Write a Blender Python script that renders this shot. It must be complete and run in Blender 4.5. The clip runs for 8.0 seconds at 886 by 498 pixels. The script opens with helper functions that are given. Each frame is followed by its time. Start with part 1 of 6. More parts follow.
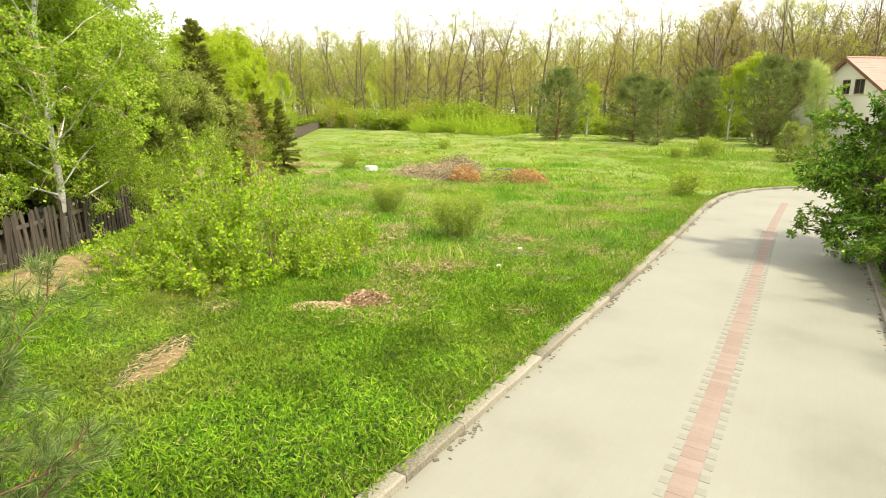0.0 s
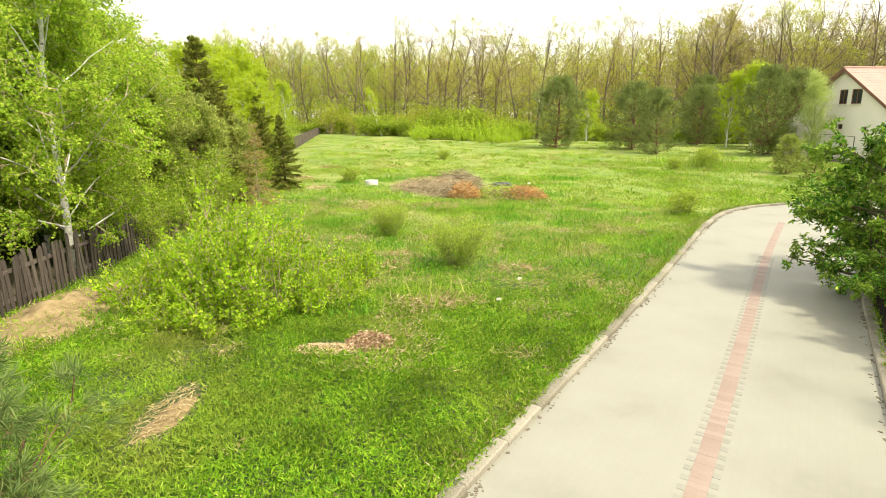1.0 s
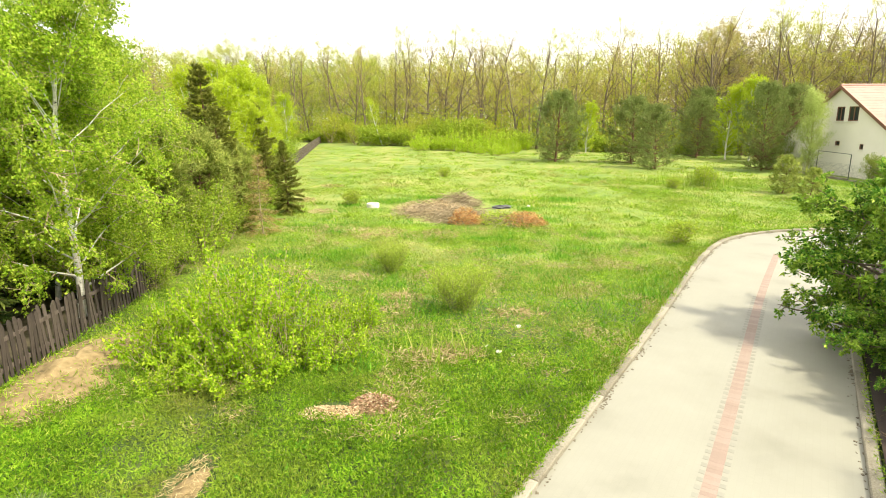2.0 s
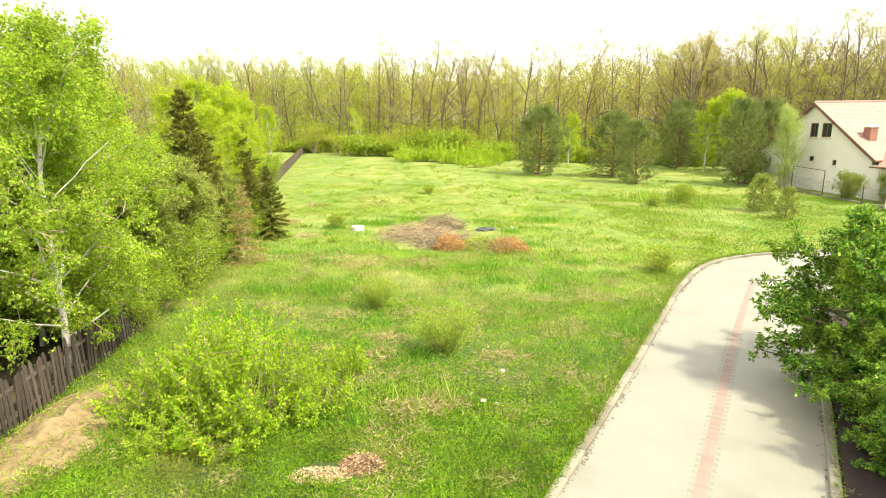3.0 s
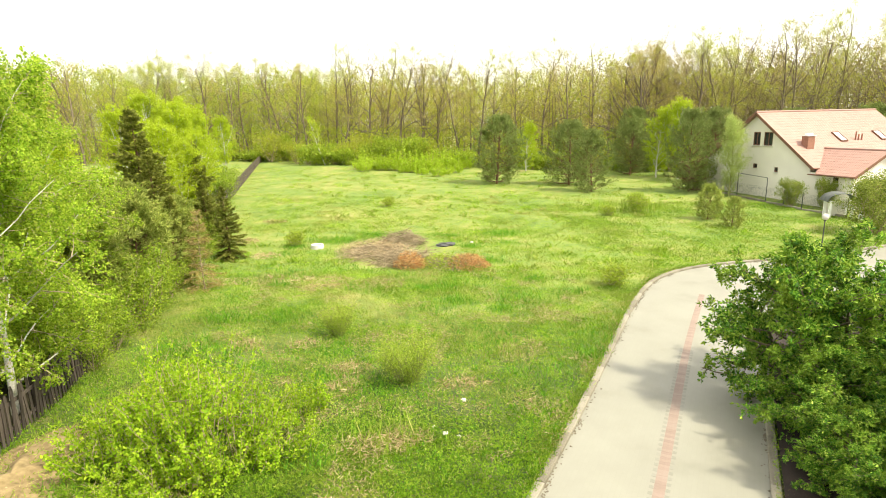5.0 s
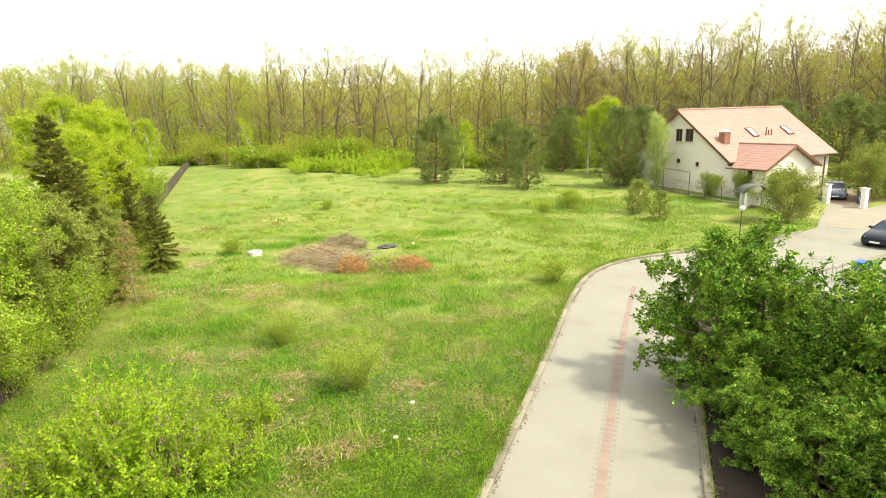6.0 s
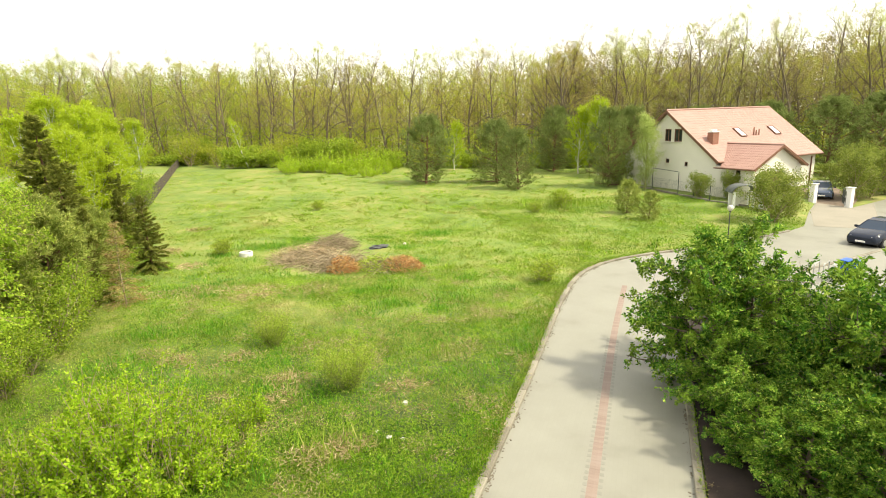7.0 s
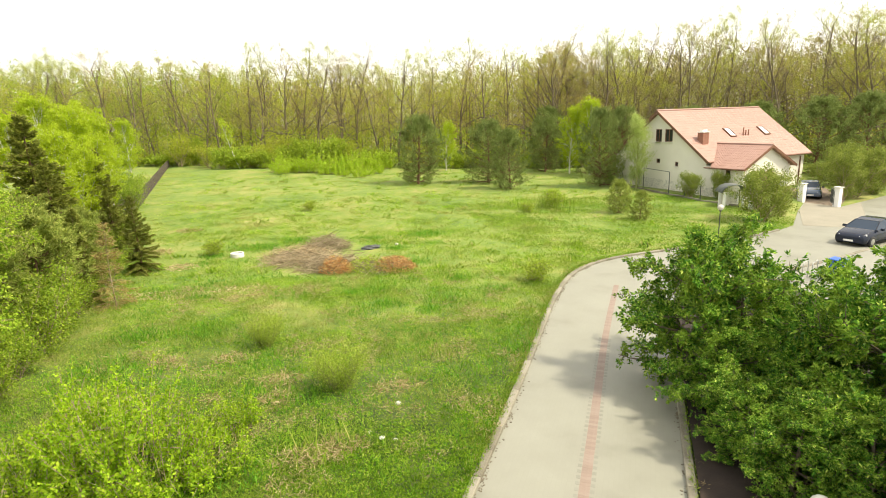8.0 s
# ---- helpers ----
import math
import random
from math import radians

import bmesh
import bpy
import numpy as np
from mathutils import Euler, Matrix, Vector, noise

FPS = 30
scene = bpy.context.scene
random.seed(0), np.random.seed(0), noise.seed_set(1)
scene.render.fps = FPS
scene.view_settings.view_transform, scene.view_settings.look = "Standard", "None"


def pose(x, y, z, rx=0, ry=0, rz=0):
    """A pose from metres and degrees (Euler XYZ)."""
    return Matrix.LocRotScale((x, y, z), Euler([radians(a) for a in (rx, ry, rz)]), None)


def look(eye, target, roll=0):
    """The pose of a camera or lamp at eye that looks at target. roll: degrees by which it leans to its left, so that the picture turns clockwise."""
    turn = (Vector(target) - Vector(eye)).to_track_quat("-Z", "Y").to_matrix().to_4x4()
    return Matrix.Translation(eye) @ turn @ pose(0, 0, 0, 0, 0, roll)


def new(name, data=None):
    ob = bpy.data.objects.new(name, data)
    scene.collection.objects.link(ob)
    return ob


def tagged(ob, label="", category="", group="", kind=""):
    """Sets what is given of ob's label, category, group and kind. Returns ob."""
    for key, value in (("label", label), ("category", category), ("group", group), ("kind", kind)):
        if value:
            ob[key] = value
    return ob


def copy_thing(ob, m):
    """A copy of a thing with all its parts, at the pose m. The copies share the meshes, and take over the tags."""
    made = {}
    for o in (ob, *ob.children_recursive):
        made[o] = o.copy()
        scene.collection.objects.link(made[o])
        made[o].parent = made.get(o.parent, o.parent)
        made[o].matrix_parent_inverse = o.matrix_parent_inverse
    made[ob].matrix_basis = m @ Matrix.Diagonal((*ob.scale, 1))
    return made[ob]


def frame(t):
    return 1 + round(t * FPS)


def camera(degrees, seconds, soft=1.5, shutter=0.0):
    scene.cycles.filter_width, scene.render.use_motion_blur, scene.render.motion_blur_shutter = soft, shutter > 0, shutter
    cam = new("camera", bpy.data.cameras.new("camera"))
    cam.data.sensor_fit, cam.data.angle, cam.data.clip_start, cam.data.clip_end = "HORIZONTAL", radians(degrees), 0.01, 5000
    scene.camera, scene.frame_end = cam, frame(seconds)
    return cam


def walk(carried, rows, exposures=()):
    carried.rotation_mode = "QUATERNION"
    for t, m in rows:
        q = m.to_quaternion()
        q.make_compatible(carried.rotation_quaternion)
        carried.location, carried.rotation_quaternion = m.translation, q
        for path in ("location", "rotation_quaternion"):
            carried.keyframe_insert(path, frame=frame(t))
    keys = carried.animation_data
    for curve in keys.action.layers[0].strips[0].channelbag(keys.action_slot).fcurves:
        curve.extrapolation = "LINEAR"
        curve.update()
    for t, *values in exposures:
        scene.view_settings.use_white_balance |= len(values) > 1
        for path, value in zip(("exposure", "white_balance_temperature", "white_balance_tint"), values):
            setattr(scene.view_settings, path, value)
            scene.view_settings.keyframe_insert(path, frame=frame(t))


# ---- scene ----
cam = camera(76.7, 8.0, soft=0.95)
PATH = [
    (0, (0.263, 1.209, 3.226), (0.214, 3.153, 2.758), -0.7),
    (0.5, (0.247, 1.195, 3.517), (0.199, 3.139, 3.051), -0.7),
    (1, (0.246, 1.173, 3.959), (0.198, 3.117, 3.495), -0.8),
    (1.5, (0.257, 1.138, 4.504), (0.205, 3.083, 4.043), -0.8),
    (1.7, (0.252, 1.111, 4.746), (0.2, 3.057, 4.289), -0.8),
    (2.8, (0.241, 1.043, 6.118), (0.231, 2.99, 5.662), -0.9),
    (3, (0.261, 1.057, 6.275), (0.267, 3.006, 5.828), -0.9),
    (3.5, (0.322, 1.085, 6.644), (0.356, 3.035, 6.2), -1.0),
    (4, (0.348, 1.132, 6.853), (0.405, 3.082, 6.411), -1.1),
    (4.2, (0.359, 1.15, 6.911), (0.423, 3.1, 6.472), -1.1),
    (5.3, (0.347, 1.004, 7.136), (0.572, 2.941, 6.692), -1.6),
    (5.5, (0.316, 0.969, 7.207), (0.611, 2.896, 6.757), -1.8),
    (6, (0.277, 0.937, 7.218), (0.629, 2.853, 6.767), -2.0),
    (6.5, (0.246, 0.911, 7.227), (0.616, 2.824, 6.776), -2.1),
    (7, (0.227, 0.894, 7.233), (0.611, 2.804, 6.781), -2.0),
    (7.5, (0.22, 0.889, 7.235), (0.621, 2.795, 6.782), -2.0),
    (8, (0.223, 0.891, 7.234), (0.634, 2.795, 6.782), -2.0),
]
walk(cam, [(t, look(eye, target, roll)) for t, eye, target, roll in PATH], [(0, 0.68), (1, 0.75), (1.5, 0.82), (3, 1.0), (3.5, 0.99), (4.2, 0.92), (5.5, 0.77), (6.5, 0.64), (8, 0.54)])

# ---- light ----
SUN_AZ, SUN_EL = radians(-28), radians(52)
sun_dir = Vector((math.cos(SUN_AZ) * math.cos(SUN_EL), math.sin(SUN_AZ) * math.cos(SUN_EL), math.sin(SUN_EL)))
world = bpy.data.worlds.new("sky")
scene.world = world
world.use_nodes = True
wn = world.node_tree.nodes
sky = wn.new("ShaderNodeTexSky")
sky.sky_type = "NISHITA"
sky.sun_disc = False
sky.sun_elevation = SUN_EL
sky.sun_rotation = math.pi / 2 - SUN_AZ
sky.air_density, sky.dust_density, sky.ozone_density = 1.0, 6.0, 0.6
haze = wn.new("ShaderNodeMixRGB")
haze.inputs[0].default_value = 0.75
haze.inputs[2].default_value = (11.6, 11.2, 10.2, 1)
world.node_tree.links.new(sky.outputs[0], haze.inputs[1])
world.node_tree.links.new(haze.outputs[0], wn["Background"].inputs[0])
wn["Background"].inputs[1].default_value = 0.115
lamp = bpy.data.lights.new("sun", "SUN")
lamp.energy, lamp.angle, lamp.color = 4.1, radians(5), (1.0, 0.91, 0.71)
sun = new("sun", lamp)
sun.matrix_world = look(sun_dir * 100, (0, 0, 0))
scene.view_settings.exposure = 0.75


# ---- materials ----
def nodes_of(name):
    m = bpy.data.materials.new(name)
    m.use_nodes = True
    return m, m.node_tree.nodes, m.node_tree.links


def ramp_node(n, stops):
    r = n.new("ShaderNodeValToRGB")
    r.color_ramp.elements.remove(r.color_ramp.elements[1])
    for i, (p, c) in enumerate(stops):
        e = r.color_ramp.elements[0] if i == 0 else r.color_ramp.elements.new(p)
        e.position, e.color = p, (*c, 1)
    return r


def surface(name, stops, scale=3.0, fine=40.0, rough=0.8, bump=0.2, metal=0.0, stretch=(1, 1, 1), mixing=0.5, per_object=0.0):
    """A rough surface: two scales of noise drive the colour, the fine one the relief."""
    m, n, l = nodes_of(name)
    b = n["Principled BSDF"]
    tc, mp = n.new("ShaderNodeTexCoord"), n.new("ShaderNodeMapping")
    mp.inputs["Scale"].default_value = stretch
    l.new(tc.outputs["Object"], mp.inputs[0])
    a, c = n.new("ShaderNodeTexNoise"), n.new("ShaderNodeTexNoise")
    a.inputs["Scale"].default_value, c.inputs["Scale"].default_value = scale, fine
    a.inputs["Detail"].default_value, c.inputs["Detail"].default_value = 6, 4
    l.new(mp.outputs[0], a.inputs["Vector"]), l.new(mp.outputs[0], c.inputs["Vector"])
    mix = n.new("ShaderNodeMix")
    mix.inputs[0].default_value = mixing
    l.new(a.outputs[0], mix.inputs[2]), l.new(c.outputs[0], mix.inputs[3])
    value = mix.outputs[0]
    if per_object:
        info, add = n.new("ShaderNodeObjectInfo"), n.new("ShaderNodeMath")
        add.operation = "MULTIPLY_ADD"
        add.inputs[1].default_value = per_object
        l.new(info.outputs["Random"], add.inputs[0]), l.new(value, add.inputs[2])
        sub = n.new("ShaderNodeMath")
        sub.operation = "SUBTRACT"
        sub.inputs[1].default_value = per_object / 2
        l.new(add.outputs[0], sub.inputs[0])
        value = sub.outputs[0]
    r = ramp_node(n, stops)
    l.new(value, r.inputs[0])
    l.new(r.outputs[0], b.inputs["Base Color"])
    b.inputs["Roughness"].default_value, b.inputs["Metallic"].default_value = rough, metal
    if bump:
        bp = n.new("ShaderNodeBump")
        bp.inputs["Strength"].default_value, bp.inputs["Distance"].default_value = bump, 0.02
        l.new(value, bp.inputs["Height"]), l.new(bp.outputs[0], b.inputs["Normal"])
    return m


def leafy(name, stops, glow=0.4, rough=0.5, patch=0.0, patch_scale=0.25, dry=None, tone=0.0, tone_scale=0.9):
    """Leaves or blades: one colour an island, light shining through; patch: dry areas at field scale; tone: richer and paler growth."""
    m, n, l = nodes_of(name)
    b = n["Principled BSDF"]
    geo = n.new("ShaderNodeNewGeometry")
    r = ramp_node(n, stops)
    l.new(geo.outputs["Random Per Island"], r.inputs[0])
    col = r.outputs[0]
    tc = n.new("ShaderNodeTexCoord")
    if tone:
        no, rr, mx = n.new("ShaderNodeTexNoise"), n.new("ShaderNodeMapRange"), n.new("ShaderNodeMixRGB")
        no.inputs["Scale"].default_value, no.inputs["Detail"].default_value = tone_scale, 4
        l.new(tc.outputs["Object"], no.inputs["Vector"])
        rr.inputs[1].default_value, rr.inputs[2].default_value = 0.32, 0.68
        rr.inputs[3].default_value, rr.inputs[4].default_value = 1 - tone, 1 + tone
        l.new(no.outputs[0], rr.inputs[0])
        mx.blend_type = "MULTIPLY"
        mx.inputs[0].default_value = 1
        l.new(col, mx.inputs[1]), l.new(rr.outputs[0], mx.inputs[2])
        col = mx.outputs[0]
    if patch:
        no = n.new("ShaderNodeTexNoise")
        no.inputs["Scale"].default_value, no.inputs["Detail"].default_value = patch_scale, 5
        l.new(tc.outputs["Object"], no.inputs["Vector"])
        rr = n.new("ShaderNodeMapRange")
        rr.inputs[1].default_value, rr.inputs[2].default_value = 0.5, 0.68
        rr.inputs[4].default_value = patch
        l.new(no.outputs[0], rr.inputs[0])
        mx = n.new("ShaderNodeMixRGB")
        l.new(rr.outputs[0], mx.inputs[0]), l.new(col, mx.inputs[1])
        mx.inputs[2].default_value = (*dry, 1)
        col = mx.outputs[0]
    l.new(col, b.inputs["Base Color"])
    b.inputs["Roughness"].default_value = rough
    b.inputs["Specular IOR Level"].default_value = 0.15
    tr, ms = n.new("ShaderNodeBsdfTranslucent"), n.new("ShaderNodeMixShader")
    ms.inputs[0].default_value = glow
    l.new(col, tr.inputs[0])
    l.new(b.outputs[0], ms.inputs[1]), l.new(tr.outputs[0], ms.inputs[2])
    l.new(ms.outputs[0], n["Material Output"].inputs[0])
    return m


def glassy(name, colour, rough=0.08):
    m, n, l = nodes_of(name)
    b = n["Principled BSDF"]
    b.inputs["Base Color"].default_value, b.inputs["Roughness"].default_value = (*colour, 1), rough
    b.inputs["Specular IOR Level"].default_value = 0.8
    return m




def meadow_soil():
    """Meadow soil and thatch: darker at low y, paler at high y, mottled at three scales."""
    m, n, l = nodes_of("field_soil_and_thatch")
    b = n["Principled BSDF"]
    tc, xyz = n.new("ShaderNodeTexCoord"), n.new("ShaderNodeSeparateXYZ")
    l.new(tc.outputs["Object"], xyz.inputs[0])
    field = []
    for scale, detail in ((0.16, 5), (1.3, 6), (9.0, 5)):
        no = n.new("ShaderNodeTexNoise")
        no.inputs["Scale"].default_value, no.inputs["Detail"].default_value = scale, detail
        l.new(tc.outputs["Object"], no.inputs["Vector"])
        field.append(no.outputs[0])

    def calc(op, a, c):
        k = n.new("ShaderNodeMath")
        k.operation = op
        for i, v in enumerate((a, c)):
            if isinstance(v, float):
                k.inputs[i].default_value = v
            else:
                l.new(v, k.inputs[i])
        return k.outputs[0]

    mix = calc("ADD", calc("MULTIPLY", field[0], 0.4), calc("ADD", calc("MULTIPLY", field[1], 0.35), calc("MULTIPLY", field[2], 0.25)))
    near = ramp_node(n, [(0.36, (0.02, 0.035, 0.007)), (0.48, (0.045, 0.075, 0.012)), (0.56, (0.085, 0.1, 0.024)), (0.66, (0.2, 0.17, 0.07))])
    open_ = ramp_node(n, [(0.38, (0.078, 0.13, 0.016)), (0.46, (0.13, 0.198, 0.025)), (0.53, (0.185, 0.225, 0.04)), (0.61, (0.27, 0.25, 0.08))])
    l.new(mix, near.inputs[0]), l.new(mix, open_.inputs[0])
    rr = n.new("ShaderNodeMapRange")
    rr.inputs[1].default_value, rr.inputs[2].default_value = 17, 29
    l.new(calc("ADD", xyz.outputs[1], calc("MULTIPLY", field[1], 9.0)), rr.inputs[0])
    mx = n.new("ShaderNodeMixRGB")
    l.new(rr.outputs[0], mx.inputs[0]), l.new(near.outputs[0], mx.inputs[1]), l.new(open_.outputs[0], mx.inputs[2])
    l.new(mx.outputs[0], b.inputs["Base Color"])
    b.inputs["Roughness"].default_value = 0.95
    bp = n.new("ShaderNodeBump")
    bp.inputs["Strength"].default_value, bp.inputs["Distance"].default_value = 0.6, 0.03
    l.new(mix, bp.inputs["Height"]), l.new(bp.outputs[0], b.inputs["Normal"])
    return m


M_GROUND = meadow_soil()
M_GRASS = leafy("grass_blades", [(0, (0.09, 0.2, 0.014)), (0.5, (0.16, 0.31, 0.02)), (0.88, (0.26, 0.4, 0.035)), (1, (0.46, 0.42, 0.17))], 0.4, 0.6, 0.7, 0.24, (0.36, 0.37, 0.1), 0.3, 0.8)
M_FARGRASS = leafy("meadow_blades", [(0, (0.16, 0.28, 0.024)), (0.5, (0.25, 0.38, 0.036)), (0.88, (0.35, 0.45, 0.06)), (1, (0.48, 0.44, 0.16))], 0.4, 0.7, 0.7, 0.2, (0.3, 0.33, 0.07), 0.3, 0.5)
M_WEED = leafy("broad_weed_leaves", [(0, (0.075, 0.21, 0.018)), (0.6, (0.15, 0.36, 0.024)), (1, (0.255, 0.45, 0.036))], 0.35)
M_STRAW = leafy("dry_straw", [(0, (0.34, 0.23, 0.12)), (0.5, (0.52, 0.4, 0.23)), (1, (0.66, 0.55, 0.35))], 0.15, 0.8)
M_TANSTRAW = leafy("tan_flattened_straw", [(0, (0.22, 0.16, 0.07)), (0.5, (0.39, 0.3, 0.15)), (1, (0.58, 0.48, 0.27))], 0.15, 0.8)
M_SAND = surface("sandy_bank", [(0.32, (0.07, 0.055, 0.022)), (0.45, (0.18, 0.13, 0.058)), (0.7, (0.31, 0.235, 0.12))], 2.6, 9, 0.95, 1.0)
M_DUST = surface("dusty_sand", [(0.3, (0.215, 0.2, 0.155)), (0.5, (0.25, 0.23, 0.18)), (0.7, (0.285, 0.26, 0.205))], 0.7, 20, 0.9, 0.4)
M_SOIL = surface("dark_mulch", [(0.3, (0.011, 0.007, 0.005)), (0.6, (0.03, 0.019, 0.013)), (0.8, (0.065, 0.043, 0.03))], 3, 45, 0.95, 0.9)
# dark brown floor colour that stands in for shade behind the fence
M_FOREST = surface("painted_shade_floor", [(0.3, (0.03, 0.026, 0.014)), (0.55, (0.07, 0.058, 0.032)), (0.75, (0.12, 0.1, 0.055))], 0.8, 14, 0.95, 0.6)
M_KERB = surface("kerb_concrete", [(0.3, (0.11, 0.098, 0.066)), (0.45, (0.2, 0.182, 0.135)), (0.6, (0.27, 0.25, 0.195)), (0.75, (0.33, 0.305, 0.25))], 1.6, 40, 0.9, 0.6, per_object=0.2)
M_RED = surface("red_paver", [(0.3, (0.212, 0.155, 0.125)), (0.5, (0.242, 0.18, 0.146)), (0.7, (0.265, 0.21, 0.175))], 1.2, 60, 0.7, 0.2, per_object=0.3)
M_GREYPAVER = surface("grey_edge_paver", [(0.3, (0.2, 0.195, 0.16)), (0.5, (0.218, 0.214, 0.178)), (0.7, (0.236, 0.232, 0.194))], 3, 60, 0.7, 0.1, per_object=0.3)
M_DEBRIS = surface("crumbled_mortar", [(0.3, (0.07, 0.06, 0.04)), (0.6, (0.17, 0.145, 0.1)), (0.8, (0.28, 0.25, 0.19))], 6, 70, 0.95, 0.8)
M_BARK = surface("oak_bark", [(0.3, (0.09, 0.07, 0.046)), (0.6, (0.19, 0.152, 0.1)), (0.8, (0.3, 0.25, 0.17))], 2, 20, 0.9, 0.7, stretch=(1, 1, 0.25))
M_OAKTWIG = surface("brown_oak_twigs", [(0.3, (0.27, 0.215, 0.095)), (0.6, (0.42, 0.345, 0.16)), (0.8, (0.54, 0.46, 0.24))], 0.5, 6, 0.9, 0.2)
M_BIRCH = surface("birch_bark", [(0.3, (0.05, 0.045, 0.04)), (0.4, (0.5, 0.48, 0.42)), (0.65, (0.75, 0.73, 0.67))], 3, 12, 0.7, 0.3, stretch=(1, 1, 2.2))
M_PINEBARK = surface("pine_bark", [(0.3, (0.08, 0.045, 0.025)), (0.6, (0.2, 0.11, 0.06)), (0.8, (0.3, 0.17, 0.09))], 2, 16, 0.9, 0.7, stretch=(1, 1, 0.3))
M_FENCE = surface("weathered_brown_boards", [(0.3, (0.032, 0.024, 0.018)), (0.55, (0.07, 0.054, 0.042)), (0.75, (0.13, 0.105, 0.085))], 3, 30, 0.85, 0.5, stretch=(1, 1, 0.12), per_object=0.3)
LEAF = {
    # darker brown-olive leaf colour, used in the wood's east part
    "brown_olive": leafy("brown_olive_leaves", [(0, (0.13, 0.115, 0.035)), (0.5, (0.21, 0.19, 0.05)), (1, (0.31, 0.3, 0.08))], 0.4),
    "lime": leafy("lime_coppice_leaves", [(0, (0.28, 0.44, 0.025)), (0.5, (0.42, 0.58, 0.036)), (1, (0.58, 0.68, 0.06))], 0.5),
    "olive": leafy("olive_shrub_leaves", [(0, (0.13, 0.18, 0.03)), (0.6, (0.25, 0.31, 0.05)), (1, (0.4, 0.44, 0.1))], 0.4),
    "birch": leafy("birch_leaves", [(0, (0.15, 0.28, 0.02)), (0.5, (0.36, 0.52, 0.04)), (1, (0.58, 0.67, 0.09))], 0.6, 0.5, 0, 1, None, 0.25, 1.0),
    # darker copy of the spruce needles: deep shade put into the colour
    "shade": leafy("needles_with_painted_shade", [(0, (0.04, 0.07, 0.014)), (0.6, (0.09, 0.13, 0.026)), (1, (0.17, 0.21, 0.045))], 0.15),
    "bright": leafy("fresh_yellow_green_leaves", [(0, (0.28, 0.39, 0.015)), (0.5, (0.44, 0.55, 0.03)), (1, (0.6, 0.68, 0.06))], 0.58),
    "maple": leafy("fresh_maple_leaves", [(0, (0.16, 0.3, 0.012)), (0.5, (0.31, 0.48, 0.02)), (1, (0.47, 0.6, 0.04))], 0.5, 0.5, 0, 1, None, 0.25, 1.6),
    "dark": leafy("dark_green_leaves", [(0, (0.03, 0.1, 0.01)), (0.5, (0.1, 0.24, 0.02)), (0.85, (0.26, 0.42, 0.04)), (1, (0.48, 0.56, 0.1))], 0.34, 0.45, 0.6, 1.3, (0.34, 0.48, 0.05), 0.42, 2.2),
    "spruce": leafy("spruce_needles", [(0, (0.1, 0.13, 0.02)), (0.6, (0.22, 0.25, 0.04)), (1, (0.38, 0.39, 0.08))], 0.38),
    "pine": leafy("pine_needles", [(0, (0.14, 0.2, 0.035)), (0.6, (0.31, 0.37, 0.07)), (1, (0.5, 0.53, 0.14))], 0.4, 0.5, 0, 1, None, 0.3, 1.6),
    "bluepine": leafy("blue_green_needles", [(0, (0.07, 0.12, 0.03)), (0.6, (0.15, 0.22, 0.06)), (1, (0.26, 0.33, 0.1))], 0.35),
    "oak": leafy("sprouting_oak_leaves", [(0, (0.3, 0.34, 0.04)), (0.5, (0.44, 0.49, 0.052)), (1, (0.57, 0.6, 0.08))], 0.65),
    "rust": leafy("rusty_buds", [(0, (0.3, 0.24, 0.065)), (0.5, (0.41, 0.34, 0.085)), (1, (0.5, 0.45, 0.11))], 0.45),
    "shrub": leafy("woodland_shrub_leaves", [(0, (0.13, 0.22, 0.02)), (0.6, (0.27, 0.39, 0.03)), (1, (0.44, 0.54, 0.055))], 0.45),
    "dead": leafy("dead_brown_needles", [(0, (0.22, 0.14, 0.05)), (0.5, (0.4, 0.29, 0.11)), (1, (0.46, 0.42, 0.14))], 0.35),
    "orange": leafy("withered_orange_needles", [(0, (0.38, 0.17, 0.06)), (0.5, (0.52, 0.29, 0.11)), (1, (0.56, 0.44, 0.18))], 0.3),
    "farpine": leafy("dense_pine_needles", [(0, (0.13, 0.18, 0.045)), (0.6, (0.24, 0.31, 0.085)), (1, (0.4, 0.45, 0.15))], 0.38, 0.5, 0, 1, None, 0.3, 0.9),
    "poplar": leafy("pale_poplar_leaves", [(0, (0.33, 0.43, 0.1)), (0.5, (0.46, 0.55, 0.16)), (1, (0.58, 0.64, 0.25))], 0.55),
    "broom": leafy("wispy_broom_leaves", [(0, (0.24, 0.36, 0.03)), (0.5, (0.37, 0.5, 0.05)), (1, (0.52, 0.58, 0.12))], 0.55),
    "scrub": leafy("wood_edge_leaves", [(0, (0.19, 0.28, 0.03)), (0.6, (0.33, 0.44, 0.038)), (1, (0.48, 0.56, 0.065))], 0.5),
}
M_TWIG = surface("grey_brown_twigs", [(0.3, (0.21, 0.155, 0.095)), (0.6, (0.42, 0.33, 0.215)), (0.8, (0.61, 0.51, 0.36))], 3, 30, 0.9, 0.3)
M_BRUSH = surface("dry_beige_brushwood", [(0.3, (0.17, 0.13, 0.08)), (0.6, (0.35, 0.285, 0.175)), (0.8, (0.52, 0.445, 0.3))], 0.8, 12, 0.9, 0.3)
M_STEM = surface("green_brown_stems", [(0.3, (0.16, 0.17, 0.05)), (0.6, (0.26, 0.27, 0.09)), (0.8, (0.34, 0.33, 0.13))], 3, 30, 0.9, 0.2)
